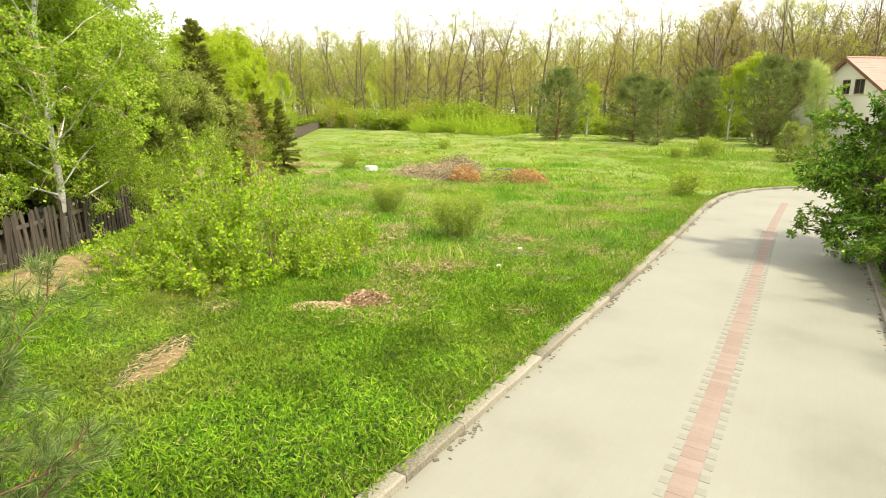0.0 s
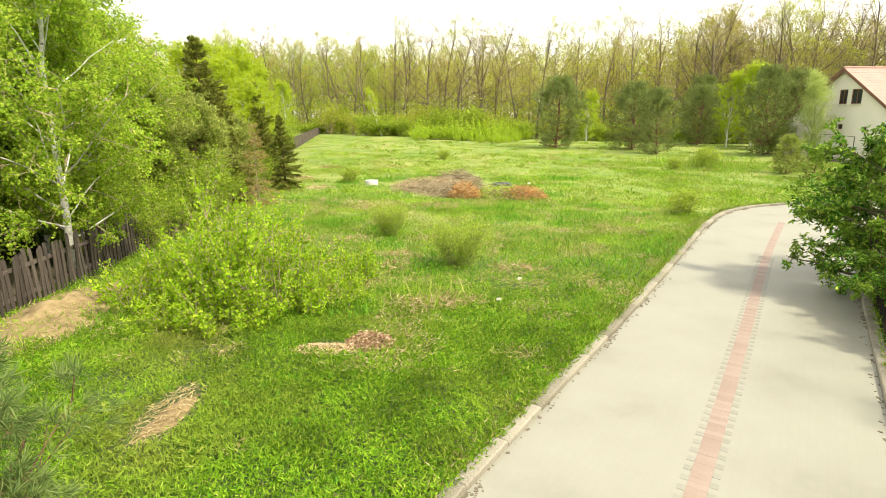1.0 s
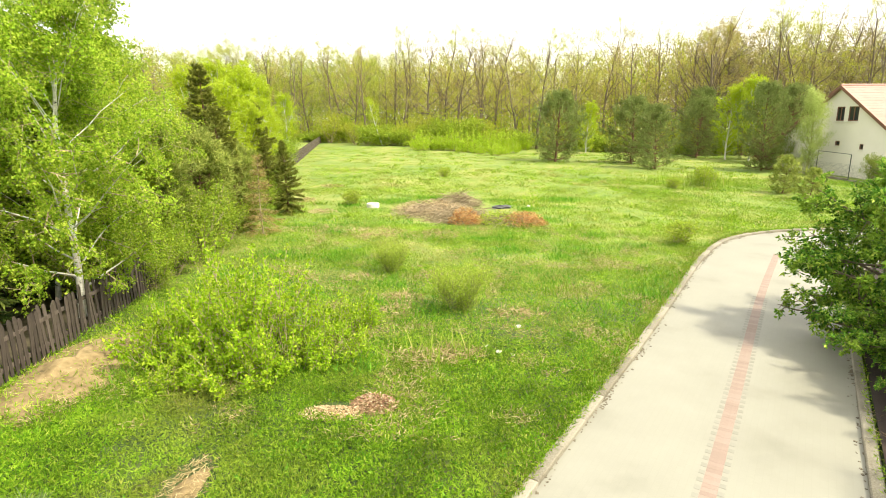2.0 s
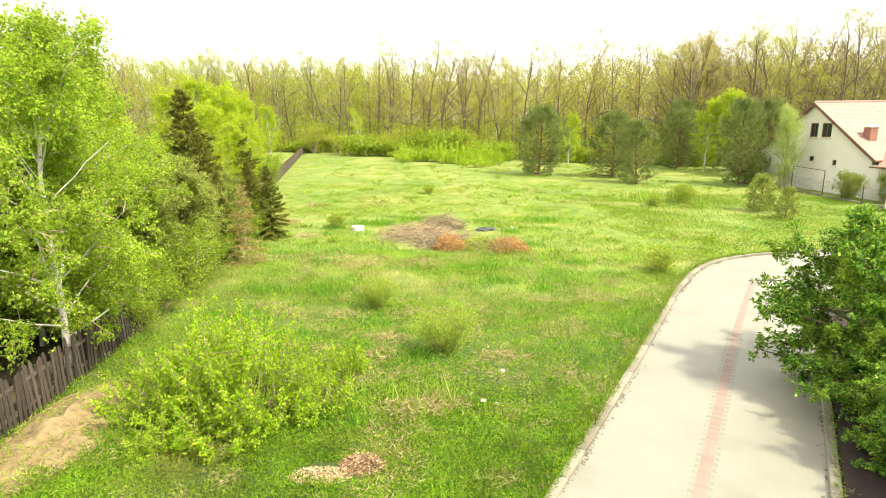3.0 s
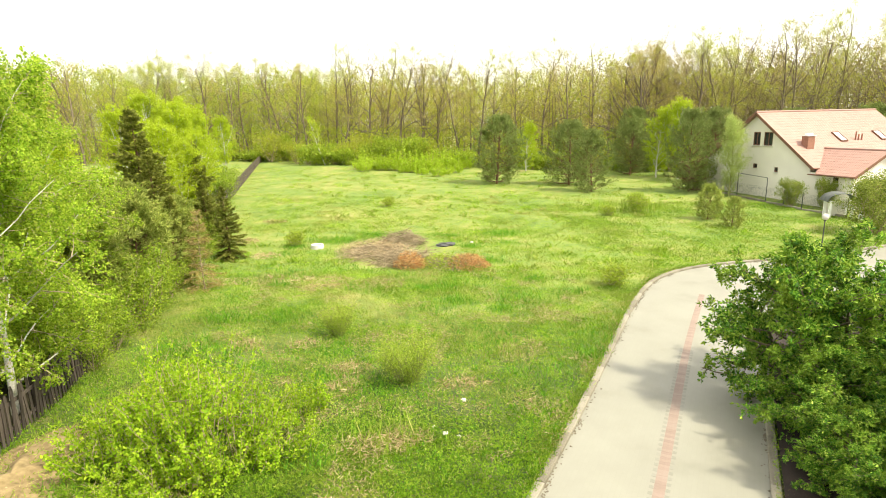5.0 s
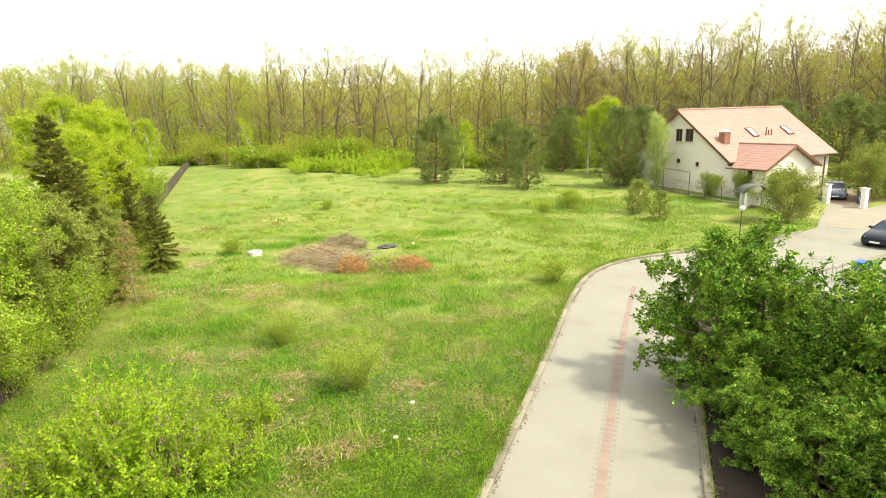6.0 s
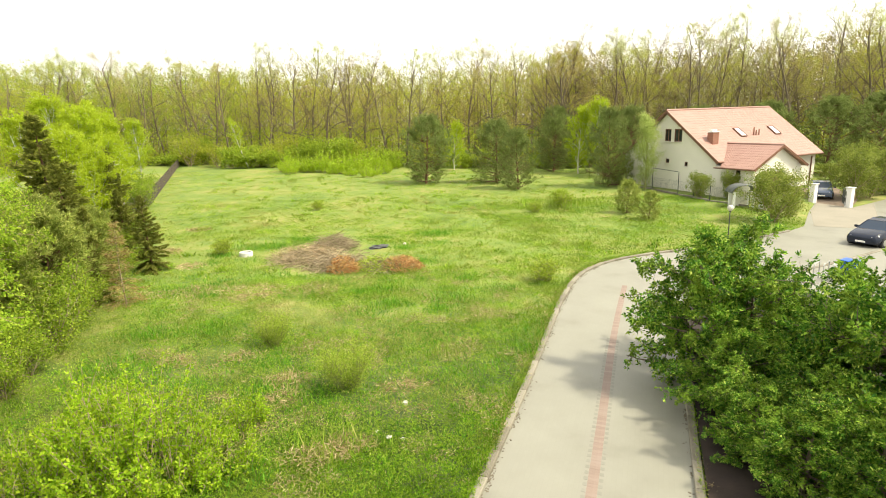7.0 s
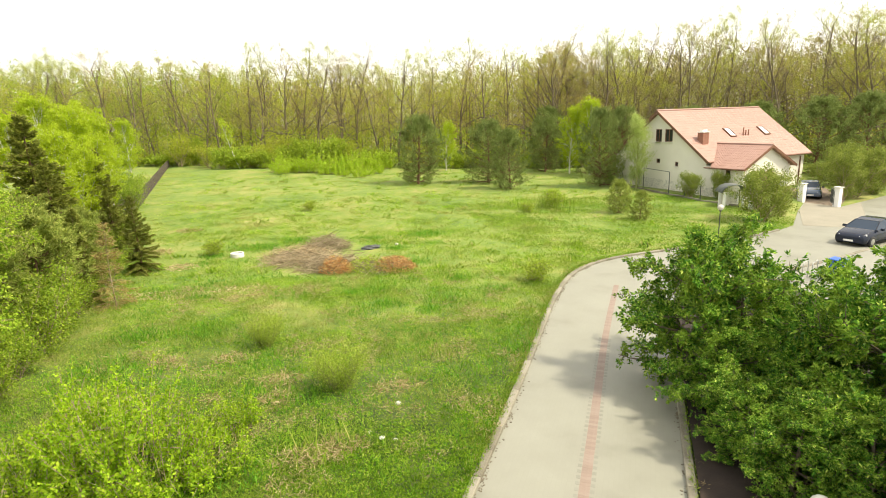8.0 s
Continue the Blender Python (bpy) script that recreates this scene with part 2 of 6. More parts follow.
M_CONCRETE = surface("pale_concrete", [(0.3, (0.5, 0.49, 0.45)), (0.6, (0.68, 0.67, 0.63))], 4, 50, 0.85, 0.3)
M_PLASTER = surface("cream_plaster", [(0.3, (0.66, 0.63, 0.545)), (0.6, (0.74, 0.71, 0.625))], 0.8, 60, 0.9, 0.15)
M_WHITE = surface("white_paint", [(0.3, (0.72, 0.71, 0.68)), (0.6, (0.82, 0.81, 0.78))], 2, 50, 0.7, 0.1)
M_ROOF = surface("salmon_metal_tile", [(0.3, (0.265, 0.148, 0.115)), (0.5, (0.315, 0.182, 0.142)), (0.7, (0.36, 0.22, 0.175))], 1.5, 20, 0.55, 0.1, per_object=0.12)
M_DRIVE = surface("brown_driveway_pavers", [(0.3, (0.13, 0.095, 0.065)), (0.5, (0.18, 0.135, 0.095)), (0.7, (0.23, 0.18, 0.13))], 1.5, 30, 0.9, 0.3)
M_BRICK = surface("red_brown_brick", [(0.3, (0.2, 0.09, 0.06)), (0.6, (0.3, 0.15, 0.1))], 6, 30, 0.9, 0.4)
M_BROWNTRIM = surface("brown_stained_wood", [(0.3, (0.1, 0.045, 0.025)), (0.6, (0.19, 0.09, 0.05))], 3, 30, 0.6, 0.2, stretch=(1, 1, 0.2))
M_PANE = glassy("dark_window_glass", (0.03, 0.035, 0.04))
# the sky's reflection is put into this pane's pale base colour
M_SKYPANE = glassy("pane_with_painted_sky", (0.55, 0.58, 0.6), 0.12)
M_METAL = surface("dark_green_grey_metal", [(0.3, (0.05, 0.06, 0.05)), (0.6, (0.1, 0.11, 0.1))], 3, 40, 0.5, 0.1, metal=0.6)
M_GALV = surface("galvanised_steel", [(0.3, (0.4, 0.4, 0.4)), (0.6, (0.55, 0.55, 0.54))], 3, 40, 0.4, 0.1, metal=0.8)
M_GREYROOF = surface("grey_felt_roof", [(0.3, (0.06, 0.068, 0.062)), (0.6, (0.12, 0.13, 0.12))], 3, 40, 0.8, 0.2)
M_BLUE = surface("blue_plastic", [(0.3, (0.02, 0.08, 0.42)), (0.6, (0.03, 0.12, 0.55))], 3, 40, 0.4, 0.05)
M_CAR = surface("navy_black_car_paint", [(0.3, (0.008, 0.012, 0.024)), (0.7, (0.014, 0.02, 0.038))], 1, 30, 0.25, 0.0)
M_CAR.node_tree.nodes["Principled BSDF"].inputs["Coat Weight"].default_value = 0.2
M_CAR.node_tree.nodes["Principled BSDF"].inputs["Specular IOR Level"].default_value = 0.25
M_CAR2 = surface("slate_blue_car_paint", [(0.3, (0.04, 0.065, 0.11)), (0.7, (0.06, 0.09, 0.15))], 1, 30, 0.2, 0.0)
M_CAR2.node_tree.nodes["Principled BSDF"].inputs["Coat Weight"].default_value = 1.0
M_CARGLASS = glassy("tinted_car_glass", (0.02, 0.035, 0.06), 0.05)
M_CARGLASS.node_tree.nodes["Principled BSDF"].inputs["Specular IOR Level"].default_value = 0.35
M_HEADLIGHT = glassy("headlight_glass", (0.75, 0.77, 0.78), 0.1)
M_TYRE = surface("black_rubber", [(0.3, (0.015, 0.015, 0.015)), (0.7, (0.03, 0.03, 0.03))], 5, 50, 0.85, 0.2)
M_RIM = surface("silver_alloy", [(0.3, (0.5, 0.5, 0.5)), (0.7, (0.6, 0.6, 0.6))], 5, 50, 0.3, 0.0, metal=0.9)
M_GLOBE = glassy("white_opal_globe", (0.55, 0.53, 0.47), 0.3)
M_STONE = surface("pale_field_stone", [(0.3, (0.45, 0.42, 0.36)), (0.6, (0.65, 0.62, 0.55))], 6, 40, 0.9, 0.4)
M_BLACKBAG = glassy("black_plastic", (0.03, 0.032, 0.03), 0.55)
M_CLOVER = leafy("clover_and_herbs", [(0, (0.07, 0.17, 0.008)), (0.5, (0.16, 0.3, 0.013)), (0.93, (0.27, 0.42, 0.024)), (1, (0.36, 0.4, 0.07))], 0.38, 0.75, 0.65, 0.35, (0.3, 0.32, 0.06), 0.36, 1.0)
M_HERB = leafy("pale_meadow_herbs", [(0, (0.14, 0.26, 0.016)), (0.5, (0.24, 0.39, 0.026)), (0.9, (0.36, 0.48, 0.05)), (1, (0.5, 0.45, 0.18))], 0.4, 0.75, 0.8, 0.3, (0.4, 0.37, 0.13), 0.3, 0.7)
M_CHIP = leafy("wood_chips_and_dead_leaves", [(0, (0.16, 0.08, 0.045)), (0.4, (0.34, 0.2, 0.12)), (0.8, (0.48, 0.36, 0.22)), (1, (0.6, 0.5, 0.36))], 0.1, 0.85)


def road_material():
    """Pale small pavers: coloured courses with dusty stains; the joints are fine relief."""
    m, n, l = nodes_of("pale_road_pavers")
    b = n["Principled BSDF"]
    tc, mp = n.new("ShaderNodeTexCoord"), n.new("ShaderNodeMapping")
    mp.inputs["Rotation"].default_value = (0, 0, radians(-57.8))
    l.new(tc.outputs["Object"], mp.inputs[0])
    br = n.new("ShaderNodeTexBrick")
    for k, v in (("Scale", 1.0), ("Mortar Size", 0.006), ("Mortar Smooth", 0.3), ("Brick Width", 0.2), ("Row Height", 0.1)):
        br.inputs[k].default_value = v
    br.inputs["Color1"].default_value = (0.232, 0.229, 0.19, 1)
    br.inputs["Color2"].default_value = (0.238, 0.235, 0.194, 1)
    br.inputs["Mortar"].default_value = (0.229, 0.225, 0.186, 1)
    l.new(mp.outputs[0], br.inputs["Vector"])
    a, c = n.new("ShaderNodeTexNoise"), n.new("ShaderNodeTexNoise")
    a.inputs["Scale"].default_value, a.inputs["Detail"].default_value = 0.6, 7
    c.inputs["Scale"].default_value, c.inputs["Detail"].default_value = 45, 3
    l.new(tc.outputs["Object"], a.inputs["Vector"]), l.new(tc.outputs["Object"], c.inputs["Vector"])
    r = ramp_node(n, [(0.28, (0.8, 0.79, 0.75)), (0.45, (0.97, 0.965, 0.94)), (0.7, (1.06, 1.06, 1.04))])
    l.new(a.outputs[0], r.inputs[0])
    mu = n.new("ShaderNodeMixRGB")
    mu.blend_type = "MULTIPLY"
    mu.inputs[0].default_value = 1
    l.new(br.outputs[0], mu.inputs[1]), l.new(r.outputs[0], mu.inputs[2])
    l.new(mu.outputs[0], b.inputs["Base Color"])
    b.inputs["Roughness"].default_value = 0.55
    bp = n.new("ShaderNodeBump")
    bp.inputs["Strength"].default_value, bp.inputs["Distance"].default_value = 0.3, 0.004
    l.new(c.outputs[0], bp.inputs["Height"]), l.new(bp.outputs[0], b.inputs["Normal"])
    return m


M_ROAD = road_material()


# ---- building helpers ----
def smooth(a, b, v):
    u = np.clip((v - a) / (b - a), 0, 1)
    return u * u * (3 - 2 * u)


def level(x, y):
    """Height of the land: it falls gently to the east and rises towards the woods."""
    return -0.02 * (np.clip(x, -40, 60) - 2.8) + 0.55 * smooth(28, 55, y)


class Geo:
    """Collects vertices, quads and triangles, and makes one mesh of them."""

    def __init__(self):
        self.v, self.q, self.t, self.n = [], [], [], 0

    def add(self, v, q=None, t=None):
        v = np.asarray(v, float).reshape(-1, 3)
        if q is not None and len(q):
            self.q.append(np.asarray(q, int).reshape(-1, 4) + self.n)
        if t is not None and len(t):
            self.t.append(np.asarray(t, int).reshape(-1, 3) + self.n)
        self.v.append(v)
        self.n += len(v)

    def box(self, c, s, rot=0.0, tilt=None):
        x, y, z = (d / 2 for d in s)
        p = np.array([(-x, -y, -z), (x, -y, -z), (x, y, -z), (-x, y, -z), (-x, -y, z), (x, -y, z), (x, y, z), (-x, y, z)])
        if tilt is not None:
            p = p @ np.array(Euler(tilt).to_matrix()).T
        if rot:
            cs, sn = math.cos(rot), math.sin(rot)
            p = p @ np.array([(cs, sn, 0), (-sn, cs, 0), (0, 0, 1)])
        self.add(p + np.array(c), [(0, 3, 2, 1), (4, 5, 6, 7), (0, 1, 5, 4), (1, 2, 6, 5), (2, 3, 7, 6), (3, 0, 4, 7)])

    def tube(self, pts, radii, sides=5, cap=False):
        pts = np.asarray(pts, float)
        k = len(pts)
        d = np.gradient(pts, axis=0)
        d /= np.linalg.norm(d, axis=1)[:, None] + 1e-9
        ref = np.array((1.0, 0, 0)) if abs(d[0][2]) > 0.7 else np.array((0, 0, 1.0))
        a = np.cross(d, ref)
        a /= np.linalg.norm(a, axis=1)[:, None] + 1e-9
        b = np.cross(d, a)
        ang = np.arange(sides) * 2 * math.pi / sides
        ring = a[:, None] * np.cos(ang)[None, :, None] + b[:, None] * np.sin(ang)[None, :, None]
        v = pts[:, None] + ring * np.asarray(radii, float)[:, None, None]
        i = np.arange(k - 1)[:, None] * sides + np.arange(sides)[None]
        j = np.arange(k - 1)[:, None] * sides + (np.arange(sides)[None] + 1) % sides
        q = np.stack([i, j, j + sides, i + sides], -1).reshape(-1, 4)
        v = v.reshape(-1, 3)
        t = None
        if cap:
            v = np.vstack([v, pts[:1], pts[-1:]])
            s = np.arange(sides)
            t = np.vstack([np.stack([(s + 1) % sides, s, s * 0 + k * sides], -1), np.stack([(k - 1) * sides + s, (k - 1) * sides + (s + 1) % sides, s * 0 + k * sides + 1], -1)])
        self.add(v, q, t)

    def leaves(self, c, along, size, width, rng):
        """Pointed leaves at c that grow along the given ways, turned at random round them."""
        c, along = np.asarray(c, float), np.asarray(along, float)
        n = len(c)
        along = along / (np.linalg.norm(along, axis=1)[:, None] + 1e-9)
        side = np.cross(along, rng.normal(size=(n, 3)))
        side /= np.linalg.norm(side, axis=1)[:, None] + 1e-9
        up = np.cross(side, along)
        L = (size * rng.uniform(0.65, 1.35, n))[:, None]
        W = L * width / 2
        fold = L * 0.08
        v = np.stack([c, c + along * L * 0.45 + side * W + up * fold, c + along * L, c + along * L * 0.45 - side * W + up * fold], 1)
        i = np.arange(n)[:, None] * 4 + np.arange(4)[None]
        self.add(v.reshape(-1, 3), i)

    def mesh(self, name, material, smooth_faces=False):
        me = bpy.data.meshes.new(name)
        v = np.vstack(self.v)
        q = np.vstack(self.q) if self.q else np.zeros((0, 4), int)
        t = np.vstack(self.t) if self.t else np.zeros((0, 3), int)
        me.vertices.add(len(v))
        me.vertices.foreach_set("co", v.ravel())
        me.loops.add(q.size + t.size)
        me.loops.foreach_set("vertex_index", np.concatenate([q.ravel(), t.ravel()]))
        me.polygons.add(len(q) + len(t))
        me.polygons.foreach_set("loop_start", np.concatenate([np.arange(len(q)) * 4, q.size + np.arange(len(t)) * 3]))
        me.polygons.foreach_set("use_smooth", np.full(len(q) + len(t), smooth_faces))
        me.materials.append(material)
        me.update()
        me.validate()
        return me


def thing(name, label, category, group="", at=(0, 0, 0), turn=0.0, kind=""):
    ob = new(name)
    ob.empty_display_size = 0.2
    ob.matrix_basis = pose(*at, 0, 0, turn)
    return tagged(ob, label, category, group, kind)


def part(name, geo, material, parent, label="", rounded=False, bevel=0.0):
    ob = new(name, geo if isinstance(geo, bpy.types.Mesh) else geo.mesh(name, material, rounded))
    ob.parent = parent
    if bevel:
        b = ob.modifiers.new("edge", "BEVEL")
        b.width, b.segments, b.limit_method = bevel, 2, "ANGLE"
    return tagged(ob, label)


def alone(name, geo, material, label, category, group="", kind="", rounded=False):
    ob = new(name, geo.mesh(name, material, rounded))
    return tagged(ob, label, category, group, kind)


def unit(v):
    return v / (np.linalg.norm(v) + 1e-9)


def line_points(corners, step):
    """Points every step metres along a rounded polyline."""
    p = np.array(corners, float)
    for _ in range(2):
        a, b = p[:-1] * 0.75 + p[1:] * 0.25, p[:-1] * 0.25 + p[1:] * 0.75
        p = np.vstack([p[:1], np.stack([a, b], 1).reshape(-1, p.shape[1]), p[-1:]])
    d = np.concatenate([[0], np.cumsum(np.linalg.norm(np.diff(p, axis=0), axis=1))])
    s = np.arange(0, d[-1], step)
    return np.stack([np.interp(s, d, p[:, k]) for k in range(p.shape[1])], 1)


def inside(x, y, poly):
    x, y = np.asarray(x, float), np.asarray(y, float)
    hit = np.zeros(x.shape, bool)
    px, py = np.array(poly).T
    for i in range(len(px)):
        j = i - 1
        cross = (py[i] > y) != (py[j] > y)
        hit ^= cross & (x < (px[j] - px[i]) * (y - py[i]) / (py[j] - py[i] + 1e-12) + px[i])
    return hit


# ---- ground, road, kerbs ----
KERB_WEST = [(-22, -29.2), (-11, -11.6), (-0.4, 5.35), (0.66, 7.1), (2.7, 10.4), (4.51, 13.35), (6.75, 17.15), (8.75, 20.6), (9.75, 22.2), (11.0, 24.0), (12.2, 25.3), (13.5, 26.25), (15.0, 27.0), (17.2, 27.55), (20, 28.1), (25.2, 29.5), (29.1, 30.9)]
KERB_EAST = [(-18.5, -31.4), (-7.5, -13.8), (6.76, 9.1), (7.75, 10.7), (9.1, 12.85), (10.9, 15.7), (12.6, 18.3), (14.4, 20.3), (17, 21.6), (20, 22.1), (23.4, 22.9), (27.1, 24.2), (31.2, 25.6), (47, 31)]
west, east = line_points(KERB_WEST, 0.5), line_points(KERB_EAST, 0.5)
DRIVE = [(39.2, 39.4), (40.2, 36.9), (45.5, 41.0), (48, 46), (43.5, 46.8)]
APRON = [(31.0, 31.9), (35.9, 36.5), (39.3, 39.4), (40.25, 36.9), (60, 45), (60, 35.5)]
PAVEMENT = [tuple(p + (0.05, -0.1)) for p in east if p[0] > 19.6] + [(49, 26), (33, 19), (26, 14), (19.4, 16.5)]
ROAD = [tuple(p) for p in west] + APRON + [tuple(p) for p in east[::-1]]


def ground():
    near_x, near_y = np.arange(-26, 50.1, 0.5), np.arange(-8, 70.1, 0.5)
    out = np.array([0.7, 1.6, 3, 5, 8, 12, 18, 27, 40, 60, 90, 140, 220, 350, 560, 900, 1500, 2400])
    xs = np.concatenate([near_x[0] - out[::-1], near_x, near_x[-1] + out])
    ys = np.concatenate([near_y[0] - out[::-1], near_y, near_y[-1] + out])
    X, Y = np.meshgrid(xs, ys)
    on = inside(X, Y, ROAD) | inside(X, Y, PAVEMENT) | inside(X, Y, DRIVE)
    Z = level(X, Y)
    lump = np.array([[noise.noise(Vector((x * 0.35, y * 0.35, 0))) * 0.1 + noise.noise(Vector((x * 1.1, y * 1.1, 4))) * 0.035 for x in xs] for y in ys])
    Z = np.where(on, Z - 0.12, Z + 0.03 + lump)
    v = np.stack([X, Y, Z], -1).reshape(-1, 3)
    w = len(xs)
    i = (np.arange(len(ys) - 1)[:, None] * w + np.arange(w - 1)[None]).ravel()
    g = Geo()
    g.add(v, np.stack([i, i + 1, i + w + 1, i + w], -1))
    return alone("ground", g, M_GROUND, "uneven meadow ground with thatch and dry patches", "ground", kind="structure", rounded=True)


def sheet(name, poly, z, material, label, category):
    """A flat area that follows the land, z above it."""
    bm = bmesh.new()
    f = bm.faces.new([bm.verts.new((x, y, 0)) for x, y in poly])
    bmesh.ops.triangulate(bm, faces=[f])
    for _ in range(5):
        long = [e for e in bm.edges if e.calc_length() > 2.5]
        if not long:
            break
        bmesh.ops.subdivide_edges(bm, edges=long, cuts=1)
        bmesh.ops.triangulate(bm, faces=bm.faces)
    me = bpy.data.meshes.new(name)
    bm.to_mesh(me)
    bm.free()
    for v in me.vertices:
        v.co.z = float(level(v.co.x, v.co.y)) + z
    me.materials.append(material)
    ob = new(name, me)
    return tagged(ob, label, category, kind="structure")


def strip(a, b, z, rows=1):
    """A ribbon between two lines of equally many points, across in rows."""
    g = Geo()
    k = len(a)
    pts = []
    for r in range(rows + 1):
        f = r / rows
        p = a * (1 - f) + b * f
        pts.append(np.column_stack([p, level(p[:, 0], p[:, 1]) + z]))
    v = np.stack(pts, 1).reshape(-1, 3)
    w = rows + 1
    i = (np.arange(k - 1)[:, None] * w + np.arange(rows)[None]).ravel()
    g.add(v, np.stack([i, i + 1, i + w + 1, i + w], -1))
    return g


ground()
road = sheet("road", ROAD, 0.0, M_ROAD, "pale concrete paver road with dusty stains", "road")

sheet("driveway", DRIVE, 0.008, M_DRIVE, "brown paved drive inside the open gate", "driveway")
sheet("pavement", PAVEMENT, 0.06, M_ROAD, "pale paved strip behind the kerb with rails", "pavement")


sheet("gate_apron", [(31.6, 31.7), (35.9, 36.4), (39.3, 39.3), (40.25, 36.85), (43.5, 38.0), (38.5, 33.2), (34.0, 30.2)], 0.012, M_DUST, "pale sandy dust spread over the pavers before the gate", "apron")


def kerb(name, line, label):
    root = thing(name, label, "kerb", kind="structure")
    pts = line_points(line, 1.0)
    me = None
    for p, q in zip(pts[:-1], pts[1:]):
        mid, d = (p + q) / 2, q - p
        if not (-6 < mid[1] < 36 and mid[0] < 36):
            continue
        if me is None:
            bm = bmesh.new()
            bmesh.ops.create_cube(bm, size=1)
            bmesh.ops.scale(bm, vec=(0.992, 0.19, 0.34), verts=bm.verts)
            bmesh.ops.bevel(bm, geom=[e for e in bm.edges if abs(e.verts[0].co.z - e.verts[1].co.z) < 1e-5 and e.verts[0].co.z > 0], offset=0.018, segments=1, affect="EDGES")
            me = bpy.data.meshes.new("kerb_stone")
            bm.to_mesh(me)
            bm.free()
            me.materials.append(M_KERB)
        o = new("kerb_stone", me)
        o.parent = root
        o.matrix_basis = pose(mid[0], mid[1], float(level(*mid)) - 0.085 + random.uniform(-0.005, 0.005), random.uniform(-1, 1), 0, math.degrees(math.atan2(d[1], d[0])) + random.uniform(-0.25, 0.25))
    return root


kerb("kerb_west", KERB_WEST, "worn pale concrete kerb along the meadow")
kerb("kerb_east", KERB_EAST, "pale concrete kerb beside the shaded tree bed")

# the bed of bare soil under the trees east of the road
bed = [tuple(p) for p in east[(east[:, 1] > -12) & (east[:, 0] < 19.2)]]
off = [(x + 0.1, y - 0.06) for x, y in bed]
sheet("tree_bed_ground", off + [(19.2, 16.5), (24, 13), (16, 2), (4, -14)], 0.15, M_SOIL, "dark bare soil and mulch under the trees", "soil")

# woodland floor behind the picket fence; the trees' shade is painted as its dark brown
sheet("fence_wood_ground", [(-8.35, 1), (-8.6, 9), (-8.75, 13.4), (-9.0, 16.3), (-9.9, 22), (-11.3, 32), (-13, 41.5), (-14.2, 48), (-17.5, 66), (-25, 60), (-26, 30), (-24, 1)], 0.12, M_FOREST, "dark floor sheet painting the shade under the trees behind the fence", "forest floor")


def edge_crumbs():
    """Crumbled mortar and moss that gathers along the kerb's foot."""
    rng = np.random.default_rng(5)
    g = Geo()
    for line, side in ((west, 1), (east, -1)):
        d = np.gradient(line, axis=0)
        nrm = np.stack([d[:, 1], -d[:, 0]], 1) / np.linalg.norm(d, axis=1)[:, None] * side
        for p, n_, d_ in zip(line, nrm, d / np.linalg.norm(d, axis=1)[:, None]):
            if not (3 < p[1] < 30):
                continue
            k = rng.poisson(30 if rng.random() < 0.22 else 4)
            for _ in range(k):
                q = p + n_ * (0.09 + abs(rng.normal(0, 0.06))) + d_[:] * rng.normal(0, 0.22)
                s = rng.uniform(0.01, 0.035)
                g.box((q[0], q[1], float(level(*q)) + s * 0.12), (s * 1.6, s, s * 0.4), rng.uniform(0, 6))
    return alone("kerb_debris", g, M_DEBRIS, "crumbled mortar and grit along the kerb foot", "debris", kind="stuff")


edge_crumbs()


# ---- plants ----
def bend(start, way, length, n, curl, rng, wob=0.06):
    """A branch: n points from start along way, drawn upwards (or downwards) by curl."""
    pts, d = [np.array(start, float)], unit(np.array(way, float))
    for _ in range(n - 1):
        d = unit(d + np.array((0, 0, curl / n)) + rng.normal(0, wob, 3))
        pts.append(pts[-1] + d * length / (n - 1))
    return np.array(pts)


def on_path(p, s):
    x = s * (len(p) - 1)
    i = min(int(x), len(p) - 2)
    return p[i] + (p[i + 1] - p[i]) * (x - i), unit(p[i + 1] - p[i])


